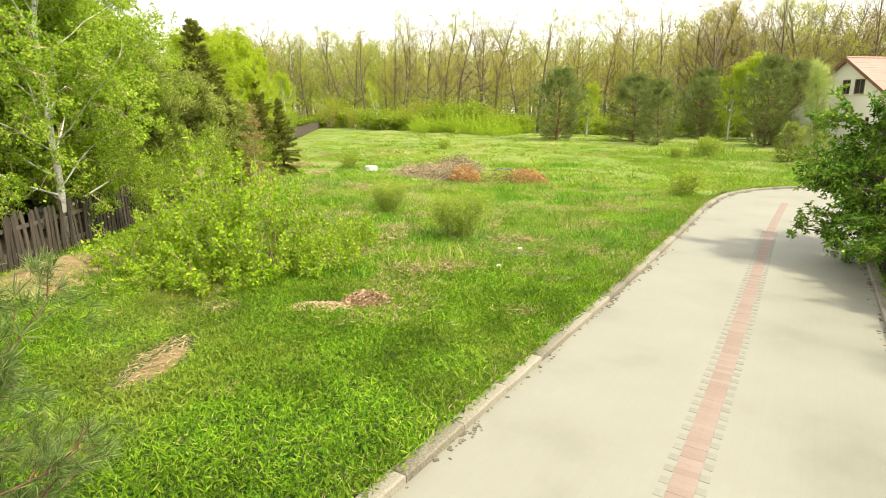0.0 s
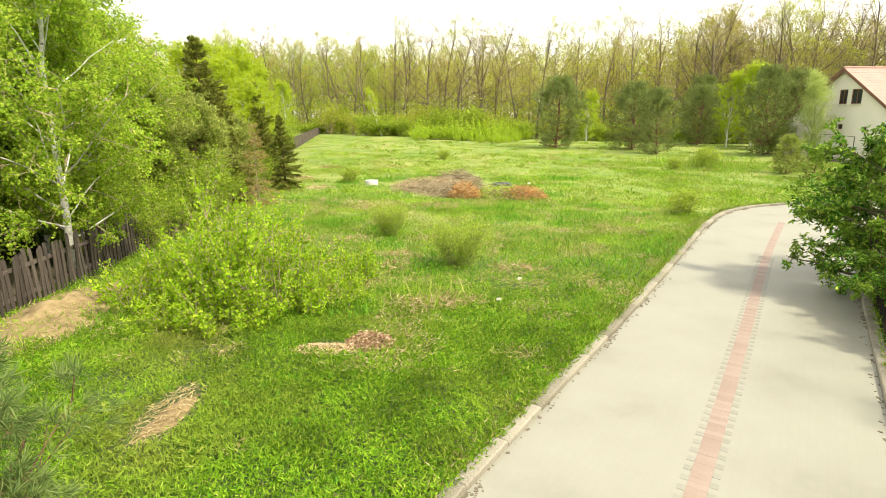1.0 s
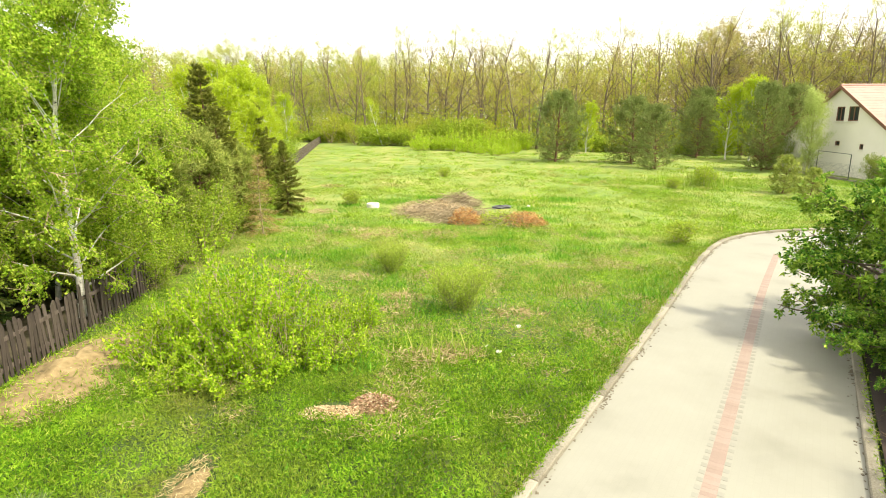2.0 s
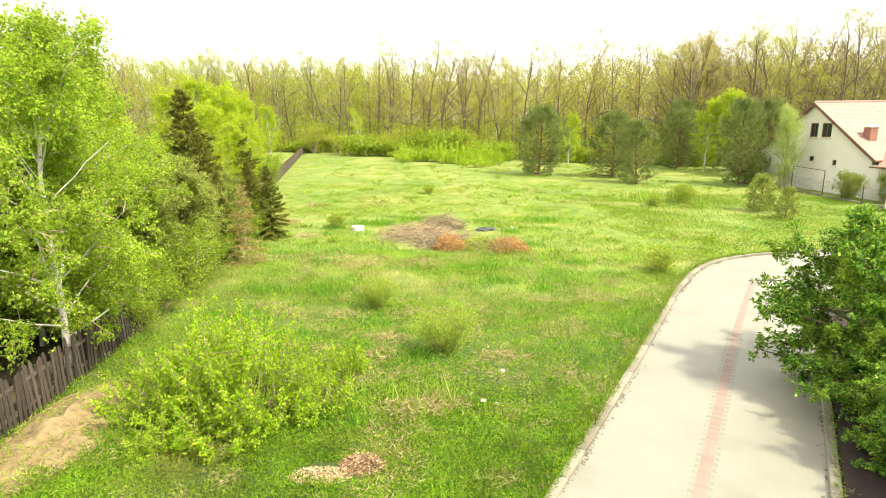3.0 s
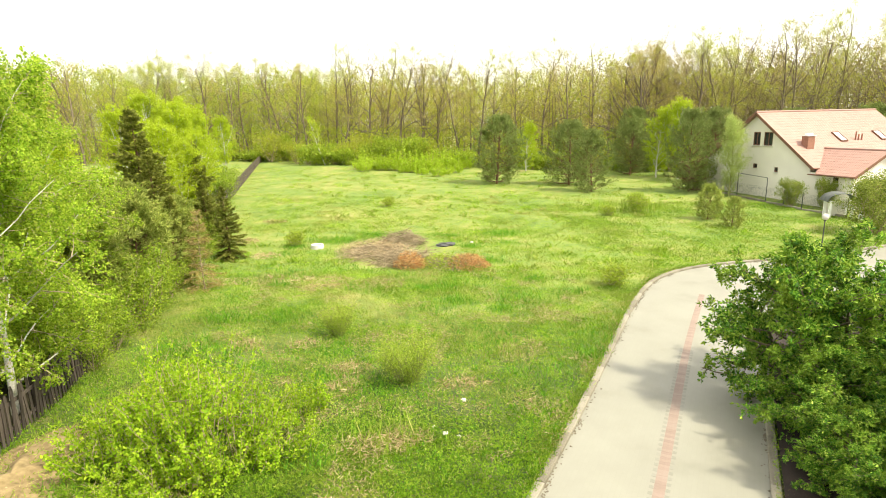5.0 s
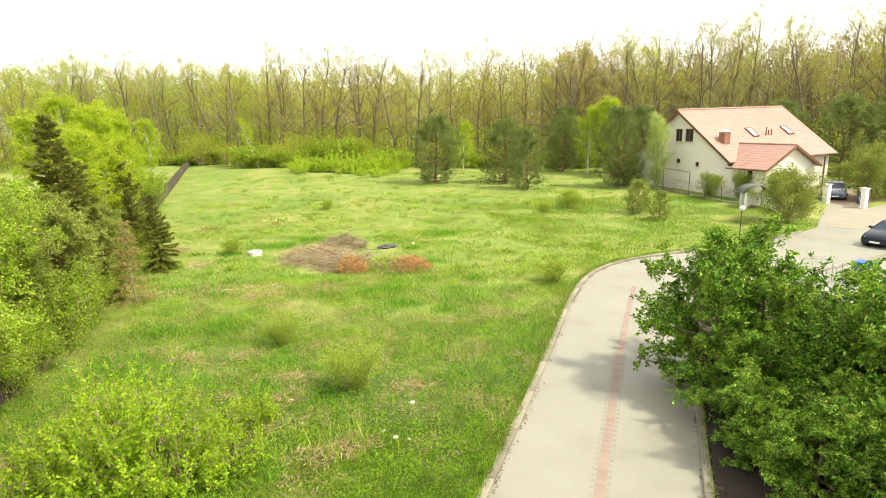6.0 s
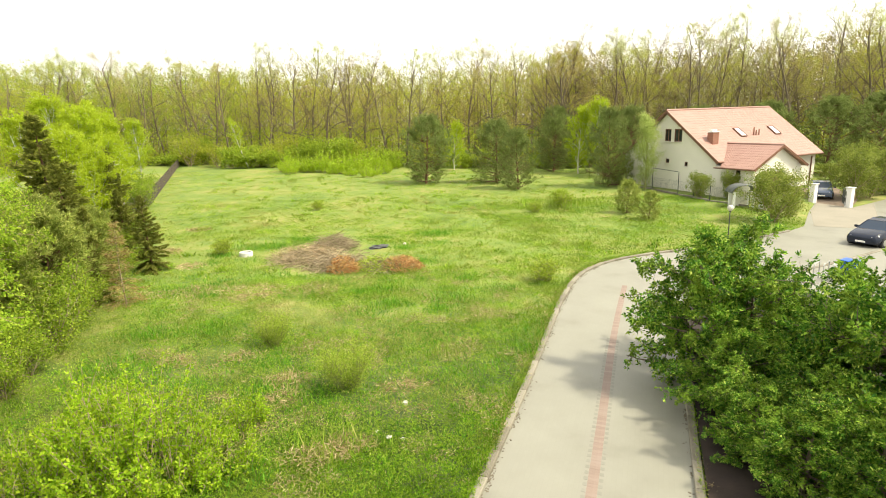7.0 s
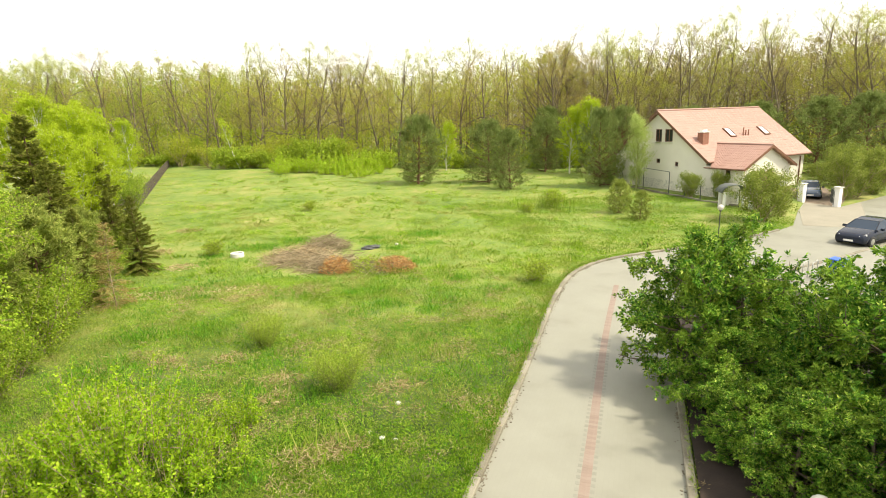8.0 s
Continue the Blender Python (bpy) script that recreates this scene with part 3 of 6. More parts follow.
def broadleaf(seed, H, r, first=0.2, limbs=18, reach=2.0, rise=35, curl=0.5, subs=6, twigs=3, n_leaves=8000, leaf=0.07, width=0.6, spread=0.12, profile=None, lean=(0, 0), sides=7, stems=1, stem_spread=0.3, hang=0.0, split=False, limb_r=0.5, sway=0.05, rosette=1):
    """Wood and leaves of a broad-leaved tree or shrub that stands at the origin."""
    rng = np.random.default_rng(seed)
    wood, crown = Geo(), Geo()
    thin = Geo() if split else wood
    anchors, ways, share = [], [], []
    profile = profile or (lambda f: math.sin(math.pi * min(1, (0.12 + 0.88 * f))) ** 0.7 + 0.12)
    for s in range(stems):
        az0 = s * 2.4 + rng.uniform(0, 1)
        out = np.array((math.cos(az0), math.sin(az0), 0)) * (stem_spread if stems > 1 else 0)
        h = H * (1 if s == 0 else rng.uniform(0.7, 1))
        trunk = bend((out * 0.15)[:3] + np.array((0, 0, -0.1)), np.array((lean[0], lean[1], 1)) + out, h, 9, 0.25, rng, sway)
        rr = r * (1 if s == 0 else rng.uniform(0.5, 0.9))
        wood.tube(trunk, rr * np.linspace(1.15, 0.12, 9) ** 0.9, sides)
        for i in range(limbs):
            f = first + (1 - first) * (i + rng.uniform(0.1, 0.9)) / limbs
            p, d = on_path(trunk, min(f, 0.985))
            az = i * 2.4 + rng.uniform(-0.5, 0.5)
            el = radians(rise + 30 * (f - 0.5) + rng.uniform(-12, 12))
            L = reach * profile((f - first) / (1 - first)) * rng.uniform(0.75, 1.15)
            w = np.array((math.cos(az) * math.cos(el), math.sin(az) * math.cos(el), math.sin(el)))
            limb = bend(p, w, L, 6, curl, rng, 0.1)
            wood.tube(limb, rr * (1.05 - f) * limb_r * np.linspace(1, 0.15, 6) + 0.004, 5 if r > 0.12 else 4)
            for j in range(subs):
                sj = 0.25 + 0.75 * (j + rng.random()) / subs
                q, e = on_path(limb, min(sj, 0.99))
                sw = unit(e + rng.normal(0, 0.75, 3) + np.array((0, 0, 0.2 - hang)))
                Ls = L * 0.45 * (1.15 - 0.6 * sj) * rng.uniform(0.7, 1.2)
                sub = bend(q, sw, Ls, 4, curl * 0.6 - hang, rng, 0.12)
                thin.tube(sub, (rr * (1.05 - f) * 0.16 + 0.003) * np.linspace(1, 0.25, 4), 3)
                for a in (0.35, 0.6, 0.8, 1.0):
                    anchors.append(on_path(sub, min(a, 0.99))[0]), ways.append(sw), share.append(Ls)
                for _ in range(twigs):
                    tq, te = on_path(sub, rng.uniform(0.3, 0.98))
                    tw = unit(te + rng.normal(0, 0.8, 3) - np.array((0, 0, hang)))
                    tp = bend(tq, tw, Ls * rng.uniform(0.35, 0.6), 3, 0.2 - hang, rng, 0.1)
                    thin.tube(tp, np.array((1, 0.7, 0.4)) * (rr * (1.05 - f) * 0.07 + 0.0025), 3)
                    anchors.append(tp[1]), anchors.append(tp[2]), ways.append(tw), ways.append(tw), share.extend((Ls, Ls))
    anchors, ways = np.array(anchors), np.array(ways)
    if n_leaves:
        tufts = n_leaves // rosette
        pick = rng.choice(len(anchors), tufts, p=np.array(share) / np.sum(share))
        c = anchors[pick] + rng.normal(0, spread, (tufts, 3))
        if rosette > 1:
            # leaves stand in small whorls round the twig's tip
            pick, c = np.repeat(pick, rosette), np.repeat(c, rosette, 0) + rng.normal(0, leaf * 0.25, (tufts * rosette, 3))
        n_leaves = len(pick)
        crown.leaves(c, ways[pick] * 0.6 + rng.normal(0, 0.7, (n_leaves, 3)) - np.array((0, 0, 0.15 + hang)), leaf, width, rng)
    return (wood, crown, thin) if split else (wood, crown)


def oak(seed, H, r, limbs=13, first=0.24, n_leaves=4000, leaf=0.15, wide=1.0):
    """A bare crooked oak: limbs, branches and twigs, each angled off the one before, with few small leaves."""
    rng = np.random.default_rng(seed)
    wood, crown, fine = Geo(), Geo(), Geo()
    ends = []

    def grow(start, way, length, rad, depth):
        n = (9, 7, 5, 4, 3)[depth]
        p = bend(start, way, length, n, (0.1, 0.25, 0.2, 0.15, 0.1)[depth], rng, (0.06, 0.17, 0.2, 0.2, 0.15)[depth])
        (wood if depth < 3 else fine).tube(p, rad * np.linspace(1, 0.3, n), (7, 5, 4, 3, 3)[depth])
        if depth == 4:
            ends.append(p[1]), ends.append(p[2])
            return
        for i in range((limbs, 5, 4, 4)[depth]):
            k = (limbs, 5, 4, 4)[depth]
            f = (first if depth == 0 else 0.28) + (1 - (first if depth == 0 else 0.28)) * (i + rng.uniform(0.2, 0.95)) / k
            q, d = on_path(p, min(f, 0.995))
            if depth == 0:
                az = i * 2.4 + rng.uniform(-0.5, 0.5)
                el = radians(12 + 50 * f + rng.uniform(-14, 14))
                w = np.array((math.cos(az) * math.cos(el), math.sin(az) * math.cos(el), math.sin(el)))
                L = H * (0.12 + 0.3 * wide * math.sin(math.pi * (0.25 + 0.6 * f)) * (1.15 - 0.55 * f)) * rng.uniform(0.75, 1.2)
            else:
                w = unit(d + rng.normal(0, 0.7, 3) + np.array((0, 0, 0.1)))
                L = length * (1.05 - 0.5 * f) * rng.uniform(0.42, 0.72)
            grow(q, w, L, rad * (0.4 if depth == 0 else 0.48) * (1.1 - 0.55 * f), depth + 1)

    grow((0, 0, -0.1), (rng.normal(0, 0.03), rng.normal(0, 0.03), 1), H * 0.9, r, 0)
    ends = np.array(ends)
    c = ends[rng.integers(0, len(ends), n_leaves)] + rng.normal(0, 0.16, (n_leaves, 3))
    crown.leaves(c, rng.normal(0, 1, (n_leaves, 3)), leaf, 0.6, rng)
    return wood, crown, fine


def shoot_shrub(seed, a, b, H, shoots=95, leaf=0.085, bunch=6, gap=0.1):
    """A loose shrub of many upright shoots, with leaves in bunches along each."""
    rng = np.random.default_rng(seed)
    wood, crown = Geo(), Geo()
    C, W = [], []
    for k in range(shoots):
        t, f = rng.uniform(0, 2 * math.pi), math.sqrt(rng.random())
        x, y = a * f * math.cos(t), b * f * math.sin(t)
        h = H * (1.05 - 0.62 * f * f) * rng.uniform(0.5, 1.12)
        out = np.array((math.cos(t), math.sin(t), 0)) * (0.1 + 0.45 * f)
        main = bend((x * 0.75, y * 0.75, -0.05), out + (0, 0, 1) + rng.normal(0, 0.14, 3), h, 6, 0.3, rng, 0.07)
        runs = [(main, h)]
        for j in range(rng.integers(1, 4)):
            q, d = on_path(main, rng.uniform(0.25, 0.8))
            l_ = h * rng.uniform(0.22, 0.45)
            runs.append((bend(q, d + rng.normal(0, 0.5, 3), l_, 4, 0.5, rng, 0.08), l_))
        for p, l_ in runs:
            wood.tube(p, np.linspace(0.011, 0.003, len(p)) * (0.6 + 0.25 * l_), 4)
            m = max(2, int(l_ * 0.8 / gap))
            for i in range(m):
                q, d = on_path(p, min(0.995, 0.22 + 0.78 * (i + rng.random()) / m))
                size = rng.integers(2, bunch + 1)
                C.append(q + rng.normal(0, 0.035, (size, 3)))
                W.append(d * 0.35 + rng.normal(0, 0.75, (size, 3)) + (0, 0, 0.1))
    crown.leaves(np.vstack(C), np.vstack(W), leaf, 0.62, rng)
    return wood, crown


def spruce(seed, H, R, r, whorls=26, per=9, needles=7000, leaf=0.12, droop=-0.5, bare=0.04, width=0.22):
    """A narrow conifer: whorls of drooping branches with needles along both sides."""
    rng = np.random.default_rng(seed)
    wood, crown = Geo(), Geo()
    trunk = bend((0, 0, -0.1), (0, 0, 1), H, 9, 0.2, rng, 0.015)
    wood.tube(trunk, r * np.linspace(1.1, 0.06, 9), 7)
    paths, lens = [], []
    for i in range(whorls):
        f = bare + (1 - bare) * (i + rng.random() * 0.5) / whorls
        L = R * (1 - f) ** 0.85 * rng.uniform(0.85, 1.1) + 0.12
        for j in range(per):
            az = i * 1.3 + j * 2 * math.pi / per + rng.uniform(-0.25, 0.25)
            el = radians(-8 + 45 * f + rng.uniform(-10, 10))
            p, _ = on_path(trunk, min(f + rng.uniform(-0.01, 0.01), 0.99) if f > 0.02 else 0.02)
            l_ = L * rng.uniform(0.6, 1.15)
            b = bend(p, (math.cos(az) * math.cos(el), math.sin(az) * math.cos(el), math.sin(el)), l_, 5, droop * (1 - f) + 0.25, rng, 0.06)
            wood.tube(b, (r * 0.16 * (1 - f) + 0.004) * np.linspace(1, 0.3, 5), 3)
            paths.append(b), lens.append(l_)
    lens = np.array(lens)
    pick = rng.choice(len(paths), needles, p=lens / lens.sum())
    s = rng.uniform(0.12, 1.0, needles) ** 0.8
    P = np.array(paths)
    x = s * 3.999
    i = np.minimum(x.astype(int), 3)
    a, b = P[pick, i], P[pick, i + 1]
    along = b - a
    along /= np.linalg.norm(along, axis=1)[:, None] + 1e-9
    side = np.cross(along, (0, 0, 1.0)) * rng.choice((-1, 1), needles)[:, None]
    w = along * 0.8 + side * rng.uniform(0.1, 1, needles)[:, None] + rng.normal(0, 0.25, (needles, 3)) - np.array((0, 0, 0.25))
    # short side sprays hang off each branch
    off_ = side * (rng.random(needles) * lens[pick] * 0.2 * (1.1 - s))[:, None] - np.array((0, 0, 1.0)) * (rng.random(needles) ** 2 * 0.16)[:, None]
    crown.leaves(a + (b - a) * (x - i)[:, None] + off_, w, leaf, width, rng)
    return wood, crown


def pine(seed, H, R, r, whorls=12, per=6, tufts=900, each=12, leaf=0.13, first=0.12, rise=18, width=0.13):
    """A bushy pine: rising branches that end in bursts of long needles."""
    rng = np.random.default_rng(seed)
    wood, crown = Geo(), Geo()
    trunk = bend((0, 0, -0.1), (0, 0, 1), H, 9, 0.2, rng, 0.04)
    wood.tube(trunk, r * np.linspace(1.1, 0.1, 9), 7)
    tips = []
    for i in range(whorls):
        f = first + (1 - first) * (i + rng.random() * 0.6) / whorls
        L = R * (math.sin(math.pi * (0.22 + 0.78 * f)) ** 0.6) * rng.uniform(0.8, 1.1) * (1.0 if f < 0.85 else 0.7)
        for j in range(per):
            az = i * 1.1 + j * 2 * math.pi / per + rng.uniform(-0.3, 0.3)
            el = radians(rise + 25 * (f - 0.3) + rng.uniform(-12, 12))
            p, _ = on_path(trunk, min(f, 0.98))
            b = bend(p, (math.cos(az) * math.cos(el), math.sin(az) * math.cos(el), math.sin(el)), L * rng.uniform(0.7, 1.1), 5, 0.4, rng, 0.1)
            wood.tube(b, (r * 0.25 * (1.1 - f) + 0.004) * np.linspace(1, 0.3, 5), 4)
            for k in range(6):
                q, e = on_path(b, rng.uniform(0.35, 0.99))
                s = bend(q, unit(e + rng.normal(0, 0.6, 3)), L * rng.uniform(0.15, 0.32), 3, 0.4, rng, 0.1)
                wood.tube(s, (r * 0.08 * (1.1 - f) + 0.003) * np.array((1, 0.7, 0.4)), 3)
                tips.append((s[2], unit(s[2] - s[1])))
                tips.append((s[1], unit(s[2] - s[1])))
    tips.append((trunk[-1], np.array((0, 0, 1.0))))
    pick = rng.integers(0, len(tips), tufts)
    c = np.array([tips[i][0] for i in pick]) + rng.normal(0, 0.03 + 0.028 * R, (tufts, 3))
    d = np.array([tips[i][1] for i in pick])
    c, d = np.repeat(c, each, 0), np.repeat(d, each, 0)
    crown.leaves(c, d * 0.9 + rng.normal(0, 0.6, c.shape), leaf, width, rng)
    return wood, crown


def plant(name, geos, bark, leaf, label, category, at, turn=0.0, group="", size=1.0, names=("trunk", "crown"), fine=None):
    x, y = at
    root = thing(name, label, category, group)
    part(names[0], geos[0], bark, root, rounded=True)
    if geos[1].n:
        part(names[1], geos[1], leaf, root)
    if len(geos) > 2:
        part("twig_mass", geos[2], fine or M_TWIG, root)
    root.matrix_basis = pose(x, y, float(level(x, y)), 0, 0, turn) @ Matrix.Scale(size, 4)
    return root


def again(ob, at, turn, size=1.0, tall=None):
    return copy_thing(ob, pose(at[0], at[1], float(level(*at)), 0, 0, turn) @ Matrix.Diagonal((size, size, tall or size, 1)))


# ---- house ----
HOUSE_TURN = 14.18
HU, HV = np.array((0.9695, 0.245)), np.array((0.245, -0.9695))
HOUSE_AT = np.array((31.98, 49.77))
HOUSE_Z = -0.15


def house():
    """One and a half storeys under a gable roof, with a garage wing. In its own axes: x along the ridge, y towards the back."""
    root = thing("house", "cream plastered gabled house with salmon metal tile roof", "house", at=(*HOUSE_AT, HOUSE_Z), turn=HOUSE_TURN)
    ridge, eave, half, long = 7.45, 2.94, 6.0, 14.85
    slope = (ridge - eave) / half
    wall = Geo()
    t = 0.3

    def prism(poly, x0, x1):
        """A wall panel: a polygon in (y, z) with thickness from x0 to x1."""
        n = len(poly)
        v = [(x0, y, z) for y, z in poly] + [(x1, y, z) for y, z in poly]
        bm = bmesh.new()
        vs = [bm.verts.new(p) for p in v]
        bm.faces.new(vs[:n][::-1]), bm.faces.new(vs[n:])
        for i in range(n):
            bm.faces.new((vs[i], vs[(i + 1) % n], vs[n + (i + 1) % n], vs[n + i]))
        bmesh.ops.recalc_face_normals(bm, faces=bm.faces)
        bmesh.ops.triangulate(bm, faces=bm.faces)
        bm.verts.index_update()
        g = [tuple(p.co) for p in bm.verts], [[w.index for w in f.verts] for f in bm.faces]
        bm.free()
        return g

    a = 0.35
    hw = half - 0.5
    top = lambda y: ridge - 0.22 - slope * abs(y)
    # west gable with its openings left free
    holes = [(-0.42, 0.32, 4.57, 5.73), (-1.7, -0.79, 4.57, 5.73), (-2.5, -2.14, 2.33, 2.75), (-0.35, 0.1, 2.55, 2.95)]
    ys = sorted({-hw, hw, 0.0, *[h[0] for h in holes], *[h[1] for h in holes]})
    for y0, y1 in zip(ys[:-1], ys[1:]):
        cuts = sorted([(h[2], h[3]) for h in holes if h[0] <= y0 + 1e-6 and h[1] >= y1 - 1e-6])
        z = -0.3
        for c0, c1 in cuts:
            wall.add(*[prism([(y0, z), (y1, z), (y1, c0), (y0, c0)], a, a + t)[0]], t=prism([(y0, z), (y1, z), (y1, c0), (y0, c0)], a, a + t)[1])
            z = c1
        p = prism([(y0, z), (y1, z), (y1, top(y1)), (y0, top(y0))], a, a + t)
        wall.add(p[0], t=p[1])
    p = prism([(-hw, -0.3), (hw, -0.3), (hw, top(hw)), (0, top(0)), (-hw, top(hw))], long - a - t, long - a)
    wall.add(p[0], t=p[1])
    for y in (-hw + t / 2, hw - t / 2):
        wall.box((long / 2, y, (top(hw) - 0.3) / 2), (long - 2 * a - 2 * t, t, top(hw) + 0.3))
    part("wall", wall, M_PLASTER, root)

    def slab(name, corners, thick, label=""):
        g = Geo()
        c = np.array(corners, float)
        n = unit(np.cross(c[1] - c[0], c[3] - c[0]))
        n = n if n[2] > 0 else -n
        g.add(np.vstack([c, c - n * thick]), [(0, 1, 2, 3), (7, 6, 5, 4), (0, 4, 5, 1), (1, 5, 6, 2), (2, 6, 7, 3), (3, 7, 4, 0)])
        return part(name, g, M_ROOF, root, label)

    def tiled(name, edge, count):
        """A stepped metal tile sheet in one piece; edge gives the line of a course's points at a share of the slope, and the normal."""
        g = Geo()
        rows = []
        for j in range(count):
            for share, lift in ((j / count, 0.012), ((j + 1) / count, 0.022)):
                p, n, roll = edge(share)
                rows.append(p + n * (roll + lift)[:, None])
        m = len(rows[0])
        i = (np.arange(len(rows) - 1)[:, None] * m + np.arange(m - 1)[None]).ravel()
        g.add(np.vstack(rows), np.stack([i, i + 1, i + 1 + m, i + m], -1))
        return part(name, g, M_ROOF, root)

    for sgn in (-1, 1):
        down = np.array((0, sgn * half, eave - ridge))
        slab("roof_deck", [(0, 0, ridge), (long, 0, ridge), (long, sgn * half, eave), (0, sgn * half, eave)], 0.16)
        n_main = unit(np.array((0, sgn * slope, 1.0)))
        xs_ = np.linspace(0, long, 150)
        tiled("roof", lambda f: (np.array((0, 0, ridge)) + down * f + np.stack([xs_, xs_ * 0, xs_ * 0], 1), n_main, 0.016 * np.sin(xs_ / 0.2 * 2 * math.pi)), 21)
    g = Geo()
    g.tube([(0, 0, ridge + 0.02), (long, 0, ridge + 0.02)], [0.1, 0.1], 8, True)
    part("ridge_cap", g, M_ROOF, root)
    # barge boards at both gables, fascia and gutter at the eaves
    for x in (-0.02, long + 0.02):
        for sgn in (-1, 1):
            g = Geo()
            d = np.array((0, sgn * half, eave - ridge))
            mid = np.array((x, 0, ridge - 0.1)) + d / 2
            g.box(mid, (0.04, float(np.linalg.norm(d)) + 0.02, 0.22), tilt=(-sgn * math.atan(slope), 0, 0))
            part("barge_board", g, M_BROWNTRIM, root, "brown barge board")
    for sgn in (-1, 1):
        g = Geo()
        g.tube([(0, sgn * (half + 0.05), eave - 0.06), (long, sgn * (half + 0.05), eave - 0.06)], [0.06, 0.06], 8, True)
        part("gutter", g, M_BROWNTRIM, root)
    g = Geo()
    g.box((long - 1.0, -hw - 0.06, 1.2), (0.08, 0.08, 2.9))
    part("downpipe", g, M_BROWNTRIM, root)

    def window(y0, y1, z0, z1, x, mullion=True):
        w = Geo()
        cy, cz, sy, sz = (y0 + y1) / 2, (z0 + z1) / 2, y1 - y0, z1 - z0
        f = 0.07
        for yy in (y0 + f / 2, y1 - f / 2):
            w.box((x + 0.08, yy, cz), (0.08, f, sz))
        for zz in (z0 + f / 2, z1 - f / 2):
            w.box((x + 0.08, cy, zz), (0.08, sy - 2 * f, f))
        if mullion:
            w.box((x + 0.08, cy, cz), (0.07, f * 0.9, sz - 2 * f))
        fr = part("window", w, M_BROWNTRIM, root, "brown framed window")
        p_ = Geo()
        p_.box((x + 0.1, cy, cz), (0.02, sy - f, sz - f))
        part("pane", p_, M_PANE, fr)
        s_ = Geo()
        s_.box((x - 0.03, cy, z0 - 0.03), (0.16, sy + 0.1, 0.05))
        part("sill", s_, M_CONCRETE, fr)

    for h in holes:
        window(*h, a, h[1] - h[0] > 0.6)

    # garage wing, its gable towards the road
    gx0, gx1, gy = 0.35, 6.45, -9.15
    gr, ge, gp = 4.32, 2.5, 3.4
    gs = (gr - ge) / (gp + 0.1)
    gtop = lambda x: gr - 0.15 - gs * abs(x - gp)
    gh = (-7.95, -7.5, 1.9, 2.32)
    gw = Geo()
    gw.box((gx0 + t / 2, (-hw + gh[1]) / 2, (gtop(gx0) - 0.3) / 2), (t, gh[1] + hw, gtop(gx0) + 0.3))
    part("garage_wall", gw, M_PLASTER, root, "cream garage wing wall")
    gw = Geo()
    gw.box((gx0 + t / 2, (gh[0] + gy) / 2, (gtop(gx0) - 0.3) / 2), (t, gh[0] - gy, gtop(gx0) + 0.3))
    part("garage_wall", gw, M_PLASTER, root, "cream garage wing wall")
    gw = Geo()
    gw.box((gx0 + t / 2, (gh[0] + gh[1]) / 2, (gh[2] - 0.3) / 2), (t, gh[1] - gh[0], gh[2] + 0.3))
    part("garage_wall", gw, M_PLASTER, root, "cream garage wing wall")
    gw = Geo()
    gw.box((gx0 + t / 2, (gh[0] + gh[1]) / 2, (gh[3] + gtop(gx0)) / 2), (t, gh[1] - gh[0], gtop(gx0) - gh[3]))
    part("garage_wall", gw, M_PLASTER, root, "cream garage wing wall")
    gw = Geo()
    gw.box((gx1 - t / 2, (-hw + gy) / 2, (gtop(gx1) - 0.3) / 2), (t, gy + hw, gtop(gx1) + 0.3))
    part("garage_wall", gw, M_PLASTER, root, "cream garage wing wall")
    for x0, x1, z0 in ((gx0 + t, 1.5, -0.3), (1.5, gp, 2.12), (gp, 4.4, 2.12), (4.4, gx1 - t, -0.3)):
        p = prism([(x0, z0), (x1, z0), (x1, gtop(x1)), (x0, gtop(x0))], 0, t)
        v = [(y, gy + x, z) for x, y, z in p[0]]
        gw = Geo()
        gw.add(v, t=p[1])
        part("garage_wall", gw, M_PLASTER, root, "cream garage wing wall")
    window(*gh, gx0, False)
    gd = Geo()
    for k in range(5):
        gd.box((2.95, gy + 0.16, 0.2 + k * 0.42), (2.88, 0.05, 0.4))
    part("garage_door", gd, M_BROWNTRIM, root, "brown sectional garage door")
    for sgn in (-1, 1):
        wide = gp + 0.1
        reach = lambda z: -(ridge - z) / slope
        x_e = gp + sgn * wide
        yb_r, yb_e = reach(gr) + 0.12, reach(ge) + 0.25
        slab("garage_roof_deck", [(gp, gy - 0.35, gr), (x_e, gy - 0.35, ge), (x_e, yb_e, ge), (gp, yb_r, gr)], 0.12)
        down = np.array((sgn * wide, 0, ge - gr))
        n_wing = unit(np.array((sgn * gs, 0, 1.0)))
        L = float(np.linalg.norm(down))
        ss = np.linspace(0, 1, 56)
        front = gy - 0.35
        tiled("garage_roof", lambda f: (np.array((gp, 0, gr)) + down * f + np.stack([ss * 0, front + (yb_r + (yb_e - yb_r) * f - front) * ss, ss * 0], 1), n_wing, 0.014 * np.sin(ss * 26 * 2 * math.pi)), 10)
        bb = Geo()
        bb.box((gp + sgn * wide / 2, gy - 0.37, (gr + ge) / 2 - 0.09), (L, 0.04, 0.2), tilt=(0, sgn * math.atan(gs), 0))
        part("barge_board", bb, M_BROWNTRIM, root, "brown barge board")
    g = Geo()
    g.tube([(gp, gy - 0.36, gr + 0.02), (gp, -(ridge - gr) / slope, gr + 0.02)], [0.09, 0.09], 8, True)
    part("ridge_cap", g, M_ROOF, root)
    g = Geo()
    g.tube([(-0.13, gy - 0.3, ge - 0.06), (-0.13, -half + 0.3, ge - 0.06)], [0.055, 0.055], 8, True)
